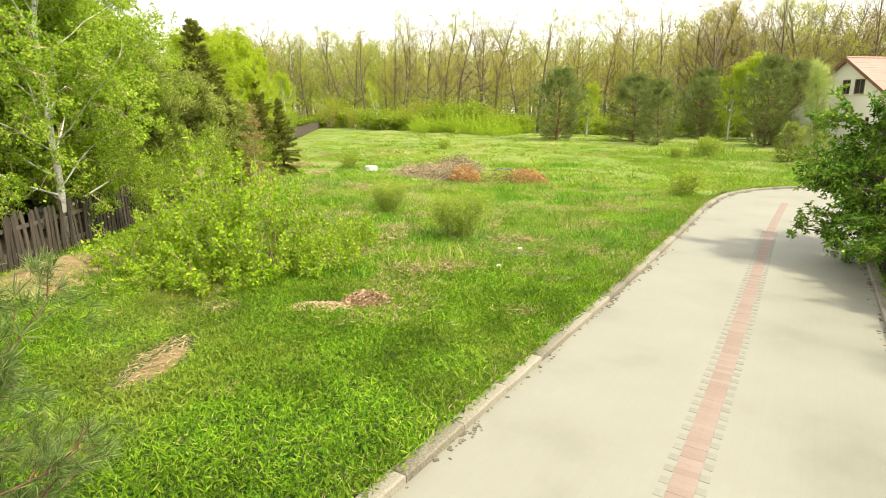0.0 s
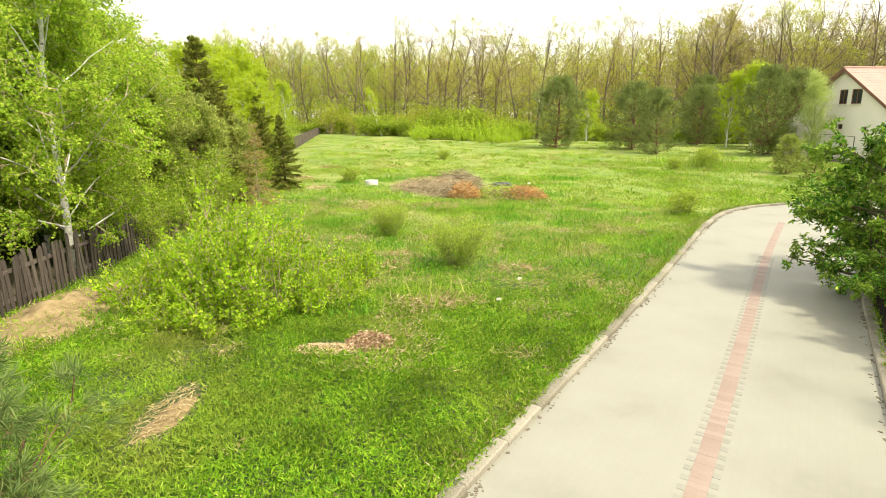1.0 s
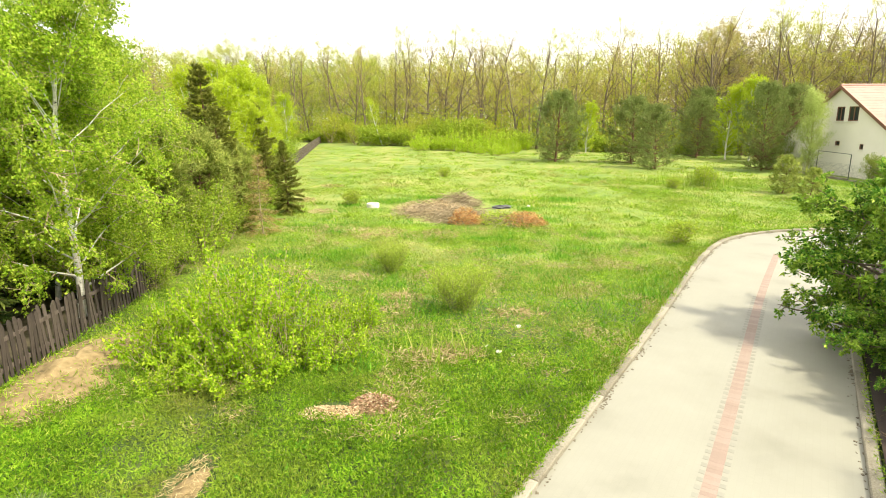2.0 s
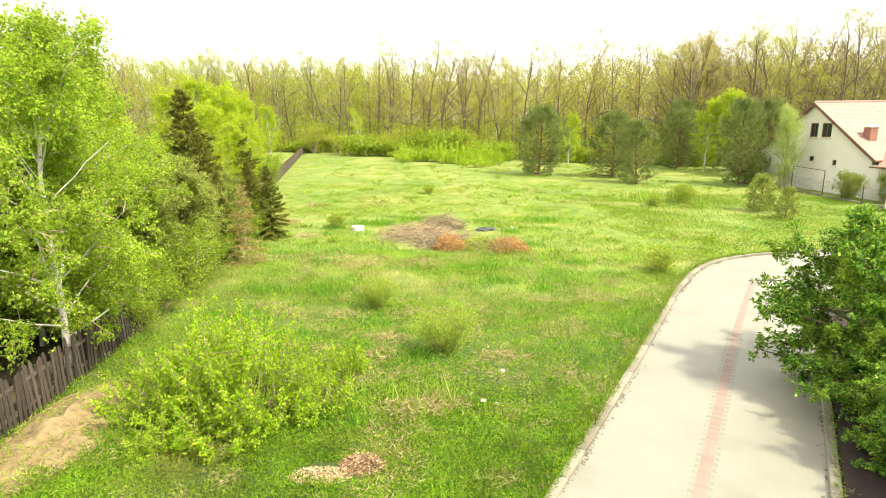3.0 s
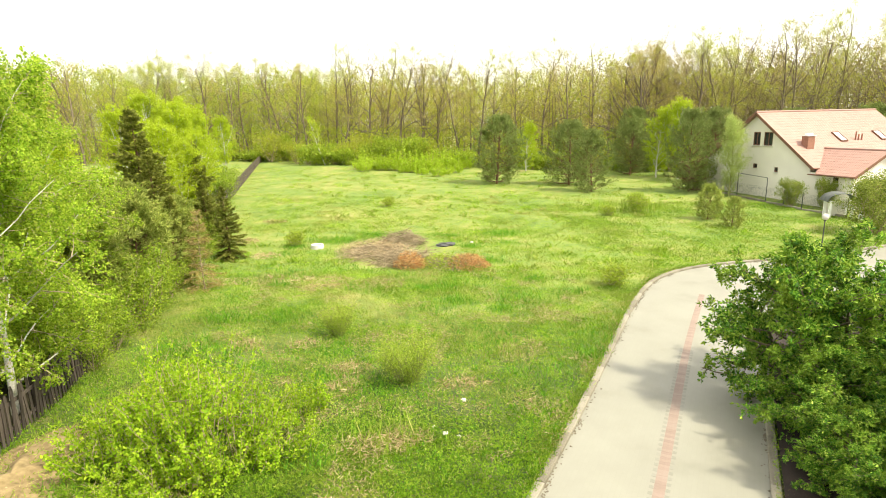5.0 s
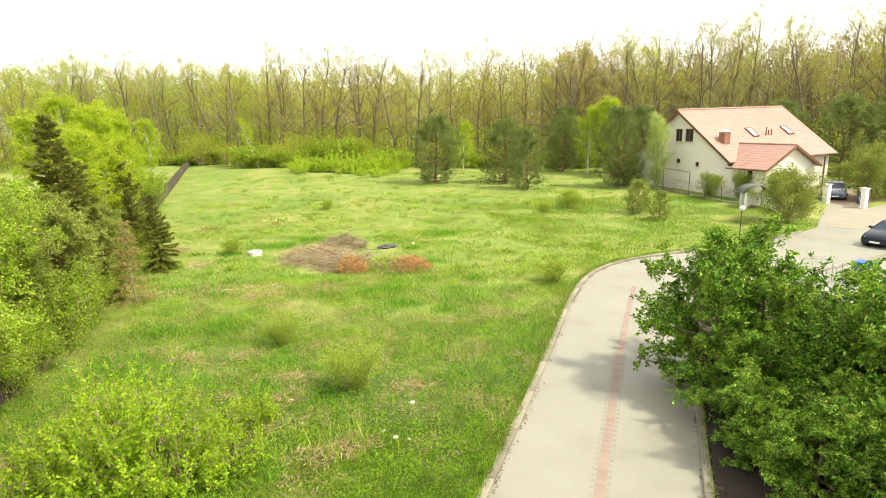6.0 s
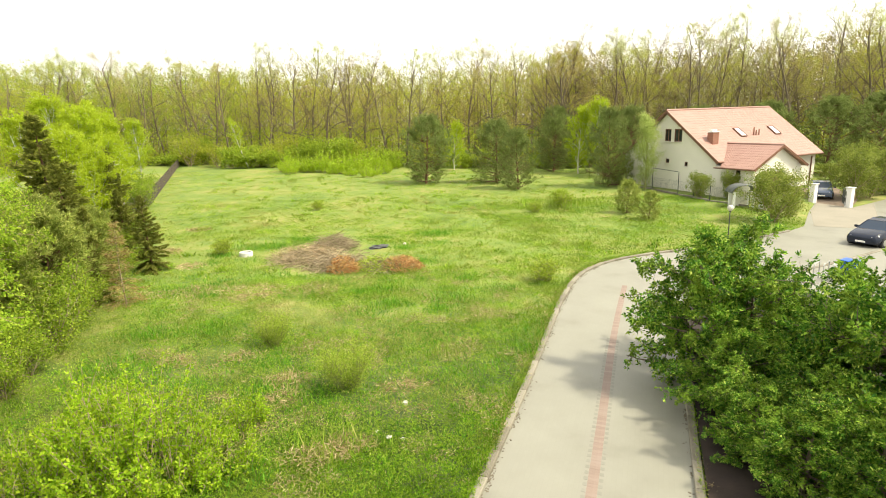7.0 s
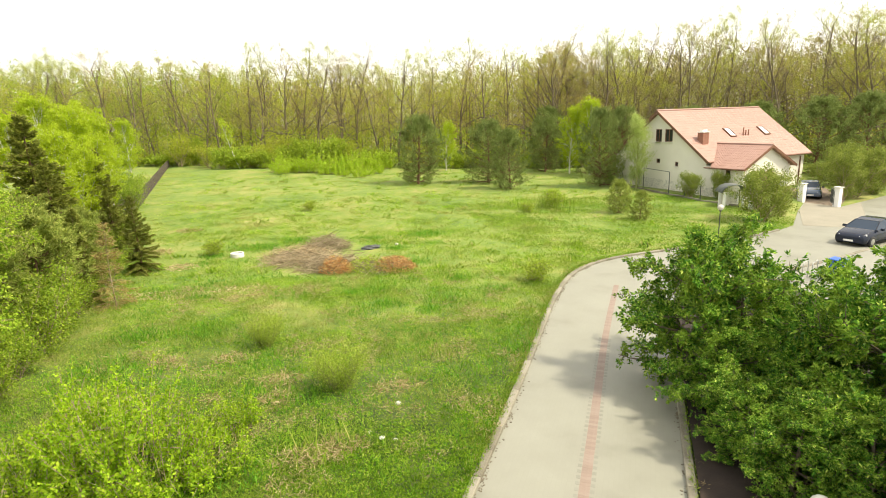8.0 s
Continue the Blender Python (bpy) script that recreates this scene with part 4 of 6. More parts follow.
    part("gutter", g, M_BROWNTRIM, root)

    # chimney, roof windows and vent pipes on the front slope
    g = Geo()
    cz = ridge - slope * 4.0
    g.box((1.75, -3.9, cz + 0.35), (0.75, 0.6, 1.2))
    ch = part("chimney", g, M_BRICK, root, "red brown brick chimney")
    g = Geo()
    g.box((1.75, -3.9, cz + 0.98), (0.88, 0.72, 0.07))
    part("cap", g, M_CONCRETE, ch)
    for xx in (1.55, 1.95):
        g = Geo()
        g.box((xx, -3.9, cz + 1.1), (0.2, 0.28, 0.18))
        part("chimney_pot", g, M_WHITE, ch)
    n = unit(np.array((0, -slope, 1)))
    dn = unit(np.array((0, -1, -slope)))
    for xx in (6.4, 11.4):
        c = np.array((xx, -3.05, ridge - slope * 3.05)) + n * 0.08
        w = Geo()
        R = (math.atan(slope), 0, 0)
        for s in (-1, 1):
            w.box(c + np.array((s * 0.38, 0, 0)), (0.08, 1.25, 0.12), tilt=R)
            w.box(c + dn * s * 0.6, (0.7, 0.08, 0.12), tilt=R)
        fr = part("roof_window", w, M_BROWNTRIM, root, "brown roof window with reflected sky painted on its pane")
        w = Geo()
        w.box(c + n * 0.01, (0.68, 1.12, 0.03), tilt=R)
        part("pane", w, M_SKYPANE, fr)
    for dx, hh in ((0, 0.75), (0.35, 0.5), (0.75, 0.55)):
        g = Geo()
        bz = ridge - slope * 3.45
        g.tube([(7.9 + dx, -3.45, bz - 0.1), (7.9 + dx, -3.45, bz + hh), (7.9 + dx, -3.45, bz + hh)], [0.06, 0.06, 0.09], 8, True)
        part("vent_pipe", g, M_BRICK, root)
    return root


house()


def field_fence():
    """The dark picket fence along the west side, near boards one by one."""
    root = thing("picket_fence", "weathered dark brown picket fence along the meadow", "fence", kind="structure")
    line = line_points([(-8.1, 3.0), (-8.35, 9.0), (-8.5, 13.4), (-8.75, 16.3), (-9.6, 22.0), (-11.0, 32), (-12.75, 41.5), (-13.9, 48), (-17.2, 66), (-22, 92), (-25, 109)], 0.15)
    rng = random.Random(3)
    board = bpy.data.meshes.new("picket")
    bm = bmesh.new()
    prof = [(-0.045, 0), (0.045, 0), (0.045, 1.12), (0.02, 1.18), (-0.02, 1.18), (-0.045, 1.12)]
    vs = [bm.verts.new((x, -0.011, z)) for x, z in prof] + [bm.verts.new((x, 0.011, z)) for x, z in prof]
    bm.faces.new(vs[:6]), bm.faces.new(vs[6:][::-1])
    for i in range(6):
        bm.faces.new((vs[(i + 1) % 6], vs[i], vs[6 + i], vs[6 + (i + 1) % 6]))
    bm.to_mesh(board)
    bm.free()
    board.materials.append(M_FENCE)
    rest = Geo()
    count = 0
    for k, (p, q) in enumerate(zip(line[:-1], line[1:])):
        ang = math.atan2(q[1] - p[1], q[0] - p[0])
        z = float(level(*p)) + 0.05 + rng.uniform(-0.03, 0.03)
        if 5 < p[1] < 30 and count < 290:
            o = new("picket", board)
            o.parent = root
            o.matrix_basis = pose(p[0], p[1], z, rng.uniform(-3, 3), rng.uniform(-2.5, 2.5), math.degrees(ang)) @ Matrix.Diagonal((rng.uniform(0.9, 1.1), 1, rng.uniform(0.93, 1.04), 1))
            count += 1
        else:
            rest.box((p[0], p[1], z + 0.58), (0.1, 0.022, 1.16), ang)
        if k % 15 == 0 and p[1] < 60:
            g = Geo()
            nx, ny = -math.sin(ang), math.cos(ang)
            g.box((p[0] + nx * 0.09, p[1] + ny * 0.09, z + 0.5), (0.09, 0.09, 1.25), ang)
            part("post", g, M_FENCE, root)
            e = line[min(k + 15, len(line) - 1)]
            mid, dd = (p + e) / 2, e - p
            for h in (0.28, 0.85):
                g = Geo()
                g.box((mid[0] + nx * 0.035, mid[1] + ny * 0.035, float(level(*mid)) + h + 0.05), (float(np.hypot(*dd)), 0.04, 0.08), math.atan2(dd[1], dd[0]))
                part("rail", g, M_FENCE, root)
    tagged(part("far_pickets", rest, M_FENCE, root), kind="stuff")
    return root


field_fence()

# ---- trees along the road and the fence ----
full = lambda f: 0.75 + 0.4 * math.sin(math.pi * min(1, f * 1.15)) - 0.35 * f * f
A = broadleaf(11, 3.8, 0.13, 0.06, 36, 2.2, 18, 0.32, 8, 4, 47000, 0.105, 0.42, 0.06, profile=full, lean=(-0.06, 0.02), hang=0.1, rosette=9)
tree_a = plant("broadleaf_tree", A, M_BARK, LEAF["dark"], "dense dark green tree overhanging the paved road", "tree", (10.2, 13.3), 0, "roadside trees")
B = broadleaf(12, 4.2, 0.12, 0.05, 36, 2.05, 20, 0.3, 8, 4, 47000, 0.105, 0.42, 0.06, profile=full, hang=0.1, rosette=9)
tree_b = plant("broadleaf_tree", B, M_BARK, LEAF["dark"], "dense dark green roadside tree above bare soil", "tree", (11.5, 9.3), 40, "roadside trees")
again(tree_a, (12.9, 10.6), 120, 0.8, 0.62)
again(tree_b, (11.6, 13.6), 200, 0.75, 0.66)
again(tree_a, (11.0, 11.2), 30, 0.7, 0.66)
again(tree_a, (9.75, 11.4), 75, 0.66, 0.55)
again(tree_b, (9.7, 9.3), 310, 0.6, 0.5)
again(tree_b, (9.5, 7.9), 200, 0.62, 0.5)
again(tree_a, (8.8, 10.1), 160, 0.52, 0.42)
again(tree_b, (8.6, 8.7), 20, 0.52, 0.4)
again(tree_b, (13.4, 7.4), 250, 1.05, 1.05)
# two trees out of view, added to shade the bed and the lower crowns
again(tree_a, (11.6, 5.4), 15, 0.95, 1.0)
again(tree_b, (10.5, 5.5), 100, 1.0, 1.2)

BI = broadleaf(21, 8.0, 0.09, 0.11, 36, 3.0, 42, 0.1, 9, 4, 110000, 0.058, 0.72, 0.09, limb_r=0.34, lean=(0.05, 0.02), hang=0.32, split=True, rosette=4)
birch = plant("birch_tree", BI, M_BIRCH, LEAF["birch"], "tall white-barked birch in fresh leaf behind the fence", "tree", (-9.25, 14.3), 0, "birches behind the fence")
again(birch, (-10.8, 15.6), 100, 0.85, 0.82)
again(birch, (-10.9, 18.6), 290, 0.86)

SP = spruce(31, 7.2, 2.3, 0.13, 18, 9, 34000, 0.17, -0.7, width=0.3)
spruce_tree = plant("spruce_tree", SP, M_PINEBARK, LEAF["spruce"], "dark slender spruce among birches behind the fence", "tree", (-12.9, 31.0), 0, "spruces", 1.1)
again(spruce_tree, (-12.2, 26.5), 70, 0.62)
again(spruce_tree, (-14.5, 22.5), 140, 0.8)
again(spruce_tree, (-8.75, 30.6), 20, 0.42, 0.5)
again(spruce_tree, (-9.7, 25.9), 200, 0.45, 0.52)
again(spruce_tree, (-12.6, 37.5), 310, 0.75)
for x, y, a, k in ((-10.6, 21.8, 111, 0.66), (-11.6, 29.4, 33, 0.72), (-14.8, 26.8, 77, 0.95), (-11.3, 22.8, 200, 0.62), (-13.0, 20.0, 288, 0.85), (-10.7, 33.6, 65, 0.5)):
    again(spruce_tree, (x, y), a, k)

# spruces whose dark needle colour paints the shade under the birches
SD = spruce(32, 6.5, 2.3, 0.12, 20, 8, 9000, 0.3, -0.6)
shade = plant("painted_shade_spruce", SD, M_PINEBARK, LEAF["shade"], "spruce behind the birches with shade painted into its needles", "tree", (-11.9, 13.0), 0, "spruces")
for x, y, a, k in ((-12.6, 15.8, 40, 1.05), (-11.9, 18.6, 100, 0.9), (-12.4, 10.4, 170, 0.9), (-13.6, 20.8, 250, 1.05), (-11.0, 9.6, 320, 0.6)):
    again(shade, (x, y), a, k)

PI = pine(41, 4.6, 1.7, 0.1, 14, 7, 2000, 10, 0.22)
pine_tree = plant("pine_tree", PI, M_PINEBARK, LEAF["pine"], "bushy green pine on the meadow edge", "tree", (-10.6, 24.6), 0, "pines")
again(pine_tree, (-10.2, 20.2), 60, 1.0)
again(pine_tree, (-9.9, 22.6), 110, 0.95)
again(pine_tree, (-10.3, 27.6), 160, 0.8)
again(pine_tree, (-10.9, 17.6), 210, 1.0)
again(pine_tree, (-12.4, 15.2), 20, 1.2)
again(pine_tree, (-12.6, 23.6), 300, 1.15)

BR = broadleaf(51, 8.0, 0.09, 0.1, 30, 2.2, 56, 0.15, 6, 2, 24000, 0.1, 0.6, 0.1, hang=0.3, rosette=4)
bright = plant("young_birch", BR, M_BIRCH, LEAF["bright"], "glowing yellow-green young birch beside the spruce", "tree", (-15.2, 41.5), 0, "bright birches")
for x, y, s, a in ((-13.2, 36.8, 0.72, 40), (-16.8, 46.5, 1.0, 90), (-16.2, 36.5, 0.95, 150), (-17.5, 52, 0.95, 10), (-14.6, 44.5, 0.75, 200), (-18.2, 57, 0.8, 260), (-17.5, 24, 1.05, 120), (-12.4, 11.6, 0.62, 200), (-13.8, 15.6, 0.72, 30), (-19.6, 49, 1.1, 175), (-20.5, 58, 1.0, 255), (-21.5, 74, 0.9, 155), (-20.5, 34, 1.1, 15), (-16.1, 50.5, 0.62, 215), (-13.4, 33.6, 0.85, 75), (-14.3, 39.2, 0.82, 265), (-11.0, 19.6, 0.7, 140), (-11.9, 22.4, 0.78, 310)):
    again(bright, (x, y), a, s)

DE = spruce(61, 3.7, 0.85, 0.03, 13, 6, 2500, 0.13, -0.7, width=0.2)
plant("dead_conifer", DE, M_TWIG, LEAF["dead"], "rust-brown dead young conifer by the fence", "tree", (-8.2, 24.9))

US = broadleaf(71, 2.0, 0.03, 0.1, 8, 1.1, 45, 0.3, 5, 1, 5000, 0.08, 0.6, 0.14, stems=5, stem_spread=0.45)
under = plant("undergrowth_shrub", US, M_TWIG, LEAF["shrub"], "leafy green shrub growing along the picket fence", "shrub", (-9.0, 20.0), 0, "fence shrubs", names=("wood", "foliage"))
for x, y, s, a in ((-8.75, 16.9, 0.6, 20), (-8.8, 18.2, 0.75, 250), (-9.7, 15.5, 1.0, 145), (-9.5, 10.3, 0.8, 230), (-9.3, 22.0, 1.0, 50), (-9.3, 23.9, 0.7, 130), (-9.2, 18.3, 0.9, 220), (-10.2, 16.6, 0.9, 300), (-9.4, 21.2, 1.2, 10), (-9.7, 28.6, 0.8, 80), (-11.4, 12.8, 1.0, 10), (-11.0, 33.5, 0.9, 10), (-12.0, 38.5, 0.9, 100), (-14.5, 49, 1.1, 40), (-16.0, 55, 1.2, 140), (-10.9, 10.3, 0.9, 33)):
    again(under, (x, y), a, s)

MA = shoot_shrub(81, 1.85, 1.5, 2.35, 140, 0.076, 11, 0.12)
maple = plant("maple_shrub", MA, M_TWIG, LEAF["maple"], "large loose yellow-green maple shrub in the meadow", "shrub", (-4.0, 12.2), 0, "meadow shrubs", names=("wood", "foliage"))
MB = shoot_shrub(82, 1.25, 0.95, 1.45, 60, 0.076, 11, 0.12)
sucker = plant("maple_shrub", MB, M_TWIG, LEAF["maple"], "low yellow-green maple suckers spreading through grass", "shrub", (-5.9, 12.0), 0, "meadow shrubs", names=("wood", "foliage"))
for x, y, a, k, h in ((-3.9, 10.9, 60, 0.85, 0.75), (-2.5, 12.1, 200, 0.8, 0.7), (-5.2, 14.2, 130, 1.0, 1.0), (-2.3, 13.9, 300, 0.7, 0.7), (-6.6, 13.6, 20, 0.6, 0.55), (-5.1, 10.9, 255, 0.7, 0.5)):
    again(sucker, (x, y), a, k, h)

BO = broadleaf(91, 1.35, 0.006, 0.12, 8, 0.6, 60, 0.3, 4, 1, 6500, 0.07, 0.25, 0.1, stems=16, stem_spread=0.6)
broom = plant("broom_shrub", BO, M_STEM, LEAF["broom"], "thin-stemmed greenish broom shrub in dry grass", "shrub", (0.3, 15.3), 0, "meadow shrubs", names=("wood", "foliage"))
again(broom, (-1.9, 19.0), 80, 0.85)
BL = broadleaf(92, 1.0, 0.014, 0.15, 9, 0.5, 45, 0.3, 4, 1, 2200, 0.08, 0.55, 0.08, stems=7, stem_spread=0.5)
low = plant("low_shrub", BL, M_TWIG, LEAF["scrub"], "small rounded green shrub near the road bend", "shrub", (9.5, 23.9), 0, "meadow shrubs", names=("wood", "foliage"))
again(low, (18.4, 42.4), 90, 1.4)
again(low, (15.6, 41.0), 190, 0.8)
again(low, (-5.8, 33.2), 30, 0.9)
again(low, (-0.7, 46), 30, 0.8)

YP = pine(42, 2.6, 1.1, 0.05, 10, 6, 900, 10, 0.17, 0.03)
young_pine = plant("young_pine", YP, M_PINEBARK, LEAF["pine"], "young green pine standing in meadow grass", "tree", (22.0, 38.8), 0, "young pines")
again(young_pine, (22.2, 36.2), 80, 0.8)
NP = pine(43, 2.8, 1.0, 0.045, 10, 6, 1100, 26, 0.12, 0.05, width=0.05)
plant("near_pine", NP, M_PINEBARK, LEAF["bluepine"], "bluish young pine beside the road verge", "tree", (-2.75, 3.9))

# pines and birches before the wood
MP = pine(44, 7.2, 3.2, 0.14, 15, 7, 3800, 8, 0.2, 0.04, 14, width=0.2)
mp = plant("meadow_pine", MP, M_PINEBARK, LEAF["farpine"], "broad green pine at the far end of the meadow", "tree", (10.8, 61.5), 0, "meadow pines")
for x, y, s, a, h in ((18.2, 59.5, 0.95, 50, 0.92), (18.6, 53.4, 0.72, 120, 0.8), (27.8, 52.6, 0.78, 200, 1.06), (31.2, 74.5, 1.0, 280, 1.15), (29.2, 70.0, 0.8, 10, 0.95), (34.5, 60, 0.9, 80, 1.1), (36.5, 66, 0.9, 80, 1.0)):
    again(mp, (x, y), a, s, h)
again(bright, (31.0, 66.5), 20, 1.0)
again(bright, (17.3, 76), 20, 0.8)
again(bright, (32.4, 64), 99, 1.1)
PO = broadleaf(52, 7.0, 0.07, 0.04, 40, 1.6, 68, 0.3, 7, 1, 15000, 0.11, 0.4, 0.15)
plant("columnar_birch", PO, M_STEM, LEAF["poplar"], "slender upright pale green tree by the house", "tree", (29.9, 49.4))

# coppice and shrubs along the wood's edge
CO = shoot_shrub(72, 1.15, 1.0, 2.7, 42, 0.17, 5, 0.16)
co = plant("coppice_shrub", CO, M_TWIG, LEAF["lime"], "upright bright green coppice before the wood", "shrub", (-5.2, 83), 0, "coppice", names=("wood", "foliage"))
rng = random.Random(17)
for k in range(13):
    again(co, (-4 + k * 1.15 + rng.uniform(-0.4, 0.4), 81.5 + rng.uniform(-2, 1.5) - (3 if 3 < k < 9 else 0)), rng.uniform(0, 360), rng.uniform(0.8, 1.15))
for x, y, k, h in ((3.2, 73.5, 0.7, 0.55), (5.2, 71.0, 0.75, 0.6), (6.3, 73.0, 0.6, 0.5), (1.0, 76.5, 0.7, 0.6), (-4.6, 79.5, 0.9, 0.85), (7.8, 75.5, 0.7, 0.7)):
    again(co, (x, y), 50 * x, k, h)
WS = broadleaf(73, 3.0, 0.04, 0.1, 7, 1.6, 38, 0.3, 3, 0, 1900, 0.28, 0.6, 0.25, stems=6, stem_spread=0.5)
ws = plant("wood_edge_shrub", WS, M_TWIG, LEAF["scrub"], "rounded green shrub at the edge of the wood", "shrub", (-14, 92), 0, "wood edge shrubs", names=("wood", "foliage"))


def wood_edge(x):
    """Where the wood begins, from west to east."""
    return float(np.interp(x, [-90, -45, -27, 0, 20, 32, 45, 62, 80, 110], [92, 100, 106, 92, 83, 78, 74, 67, 58, 46]))


WD = broadleaf(75, 3.6, 0.04, 0.1, 7, 1.5, 45, 0.3, 3, 0, 1300, 0.2, 0.6, 0.3, stems=6, stem_spread=0.5)
wd = plant("bare_thicket", WD, M_TWIG, LEAF["oak"], "half-bare brown thicket at the edge of the wood", "shrub", (-8, 93), 0, "wood edge shrubs", names=("wood", "foliage"))
for k in range(44):
    x = -30 + k * 1.6 + rng.uniform(-1.0, 1.0)
    again(rng.choice((ws, ws, wd)), (x, wood_edge(x) - rng.uniform(0.0, 4.5)), rng.uniform(0, 360), rng.uniform(0.6, 1.5), rng.uniform(0.5, 1.45))

OAKS = []
for seed, leaf, n_leaf, wide, at in ((101, "oak", 4200, 1.0, (34.0, 79.0)), (102, "rust", 3000, 0.85, (4, 95)), (103, "oak", 5200, 1.15, (44, 76)), (104, "rust", 3600, 0.95, (36.5, 80.5)), (105, "oak", 2600, 0.8, (-9, 97))):
    o = oak(seed, 16.0, 0.21, 13, 0.22, n_leaf, 0.12, wide)
    OAKS.append(plant("oak_tree", o, M_BARK, LEAF[leaf], "bare-limbed oak just coming into leaf at the wood edge", "tree", at, 0, "oaks of the wood edge", fine=M_OAKTWIG))
for k in range(46):
    x = -54 + k * 3.05 + rng.uniform(-1, 1)
    y = wood_edge(x) + rng.uniform(0, 7)
    d = math.hypot(x, y)
    base = 7.0 + d * (0.076 if x < -12 else 0.096 if x < 22 else 0.112 if x < 40 else 0.122)
    again(OAKS[rng.randrange(5)], (x, y), rng.uniform(0, 360), rng.uniform(0.85, 1.15), base / 16 * rng.uniform(0.94, 1.15))
for k in range(16):
    x = 42 + k * 3.0 + rng.uniform(-1, 1)
    y = wood_edge(x) + rng.uniform(5, 14)
    again(OAKS[rng.choice((1, 3, 3, 0))], (x, y), rng.uniform(0, 360), rng.uniform(0.95, 1.2), (7.0 + 0.125 * math.hypot(x, y)) / 16 * rng.uniform(0.8, 1.0))

BG = oak(106, 14.2, 0.32, 16, 0.2, 5200, 0.14, 1.35)
plant("great_oak", BG, M_BARK, LEAF["rust"], "broad spreading oak with bare crooked limbs", "tree", (33.4, 76.5), fine=M_OAKTWIG)


def far_wood():
    """The depth of the wood: many thin trees, brush and scrub, joined."""
    r = np.random.default_rng(7)
    wood, green, rust, scrub, pale, lush, brown = (Geo() for _ in range(7))
    for k in range(760):
        x = r.uniform(-110, 120)
        y = wood_edge(x) + 5 + r.uniform(0, 1) ** 1.1 * 50
        d = math.hypot(x, y)
        h = (7.0 + d * (0.084 if x < -12 else 0.086 if x < 30 else 0.1)) * r.uniform(0.72, 1.0)
        p = np.array((x, y, float(level(x, y))))
        tr = bend(p, (0, 0, 1), h, 5, 0.2, r, 0.018)
        (pale if r.random() < 0.18 else wood).tube(tr, r.uniform(0.07, 0.16) * np.linspace(1, 0.15, 5), 4)
        anchors = []
        for i in range(9):
            f = 0.25 + 0.73 * (i + r.random()) / 9
            q, _ = on_path(tr, f)
            az = r.uniform(0, 6.3)
            b = bend(q, (math.cos(az), math.sin(az), r.uniform(0.5, 1.2)), h * 0.2 * (1.2 - f * 0.6), 4, 0.3, r, 0.14)
            wood.tube(b, np.linspace(0.05, 0.014, 4), 3)
            anchors += [b[1], b[2], b[3], b[3]]
        anchors = np.array(anchors)
        m = 130
        scrub.leaves(anchors[r.integers(0, len(anchors), m)] + r.normal(0, 0.12, (m, 3)), r.normal(0, 0.7, (m, 3)) + (0, 0, 0.8), 1.0, 0.04, r)
        m = 800 if x < -14 else 420
        c = anchors[r.integers(0, len(anchors), m)] + r.normal(0, 0.38, (m, 3))
        (lush if x < -14 and r.random() < 0.75 else brown if x > 38 and r.random() < 0.8 else rust if r.random() < 0.35 else green).leaves(c, r.normal(0, 1, (m, 3)), 0.2, 0.6, r)
    # scrub and thin twigs between the trunks
    n = 60000
    x = r.uniform(-105, 115, n)
    edge = np.array([wood_edge(v) for v in np.linspace(-105, 115, 221)])
    y = np.interp(x, np.linspace(-105, 115, 221), edge) + 2 + r.random(n) ** 1.2 * 40
    z = level(x, y) + r.random(n) ** 1.5 * 11
    c = np.stack([x, y, z], 1)
    half = n // 2
    scrub.leaves(c[:half], r.normal(0, 0.5, (half, 3)) + (0, 0, 1), 1.2, 0.03, r)
    low = c[half:].copy()
    low[:, 2] = level(low[:, 0], low[:, 1]) + (low[:, 2] - level(low[:, 0], low[:, 1])) * 0.6
    green.leaves(low, r.normal(0, 1, (n - half, 3)), 0.42, 0.55, r)
    n = 22000
    x = r.uniform(-60, 70, n)
    y = np.interp(x, np.linspace(-105, 115, 221), edge) + r.random(n) ** 1.3 * 9
    c = np.stack([x, y, level(x, y) + 0.3 + r.random(n) ** 1.4 * 5.5], 1)
    lush.leaves(c, r.normal(0, 1, (n, 3)), 0.3, 0.5, r)
    # brambles and saplings deep between the trunks
    n = 46000
    x = r.uniform(-105, 115, n)
    y = np.interp(x, np.linspace(-105, 115, 221), edge) + 20 + r.random(n) * 34
    c = np.stack([x, y, level(x, y) + r.random(n) ** 1.2 * 5.5], 1)
    rust.leaves(c[:n // 2], r.normal(0, 1, (n // 2, 3)), 0.5, 0.5, r)
    green.leaves(c[n // 2:], r.normal(0, 1, (n - n // 2, 3)), 0.5, 0.5, r)
    # crowns of the trees farther in, each a loose dome of twigs and young leaves
    for k in range(1500):
        x = r.uniform(-105, 112)
        y = wood_edge(x) + 11 + r.random() * 42
        d = math.hypot(x, y)
        h = (7.6 + d * (0.088 if x < 30 else 0.108)) * r.uniform(0.74, 1.0)
        m = 190
        u = r.normal(0, 1, (m, 3))
        u /= np.linalg.norm(u, axis=1)[:, None]
        u *= (r.random(m) ** 0.45)[:, None]
        c = np.array((x, y, float(level(x, y)) + h * 0.6)) + u * (r.uniform(1.6, 2.8), 2.2, h * 0.42)
        p = r.random()
        if x < -14:
            g_ = lush if p < 0.6 else green
        elif x > 38:
            g_ = brown if p < 0.75 else green
        else:
            g_ = green if p < 0.62 else rust if p < 0.88 else lush
        g_.leaves(c, r.normal(0, 1, (m, 3)), 0.34, 0.5, r)
        b_ = c[r.integers(0, m, 26)]
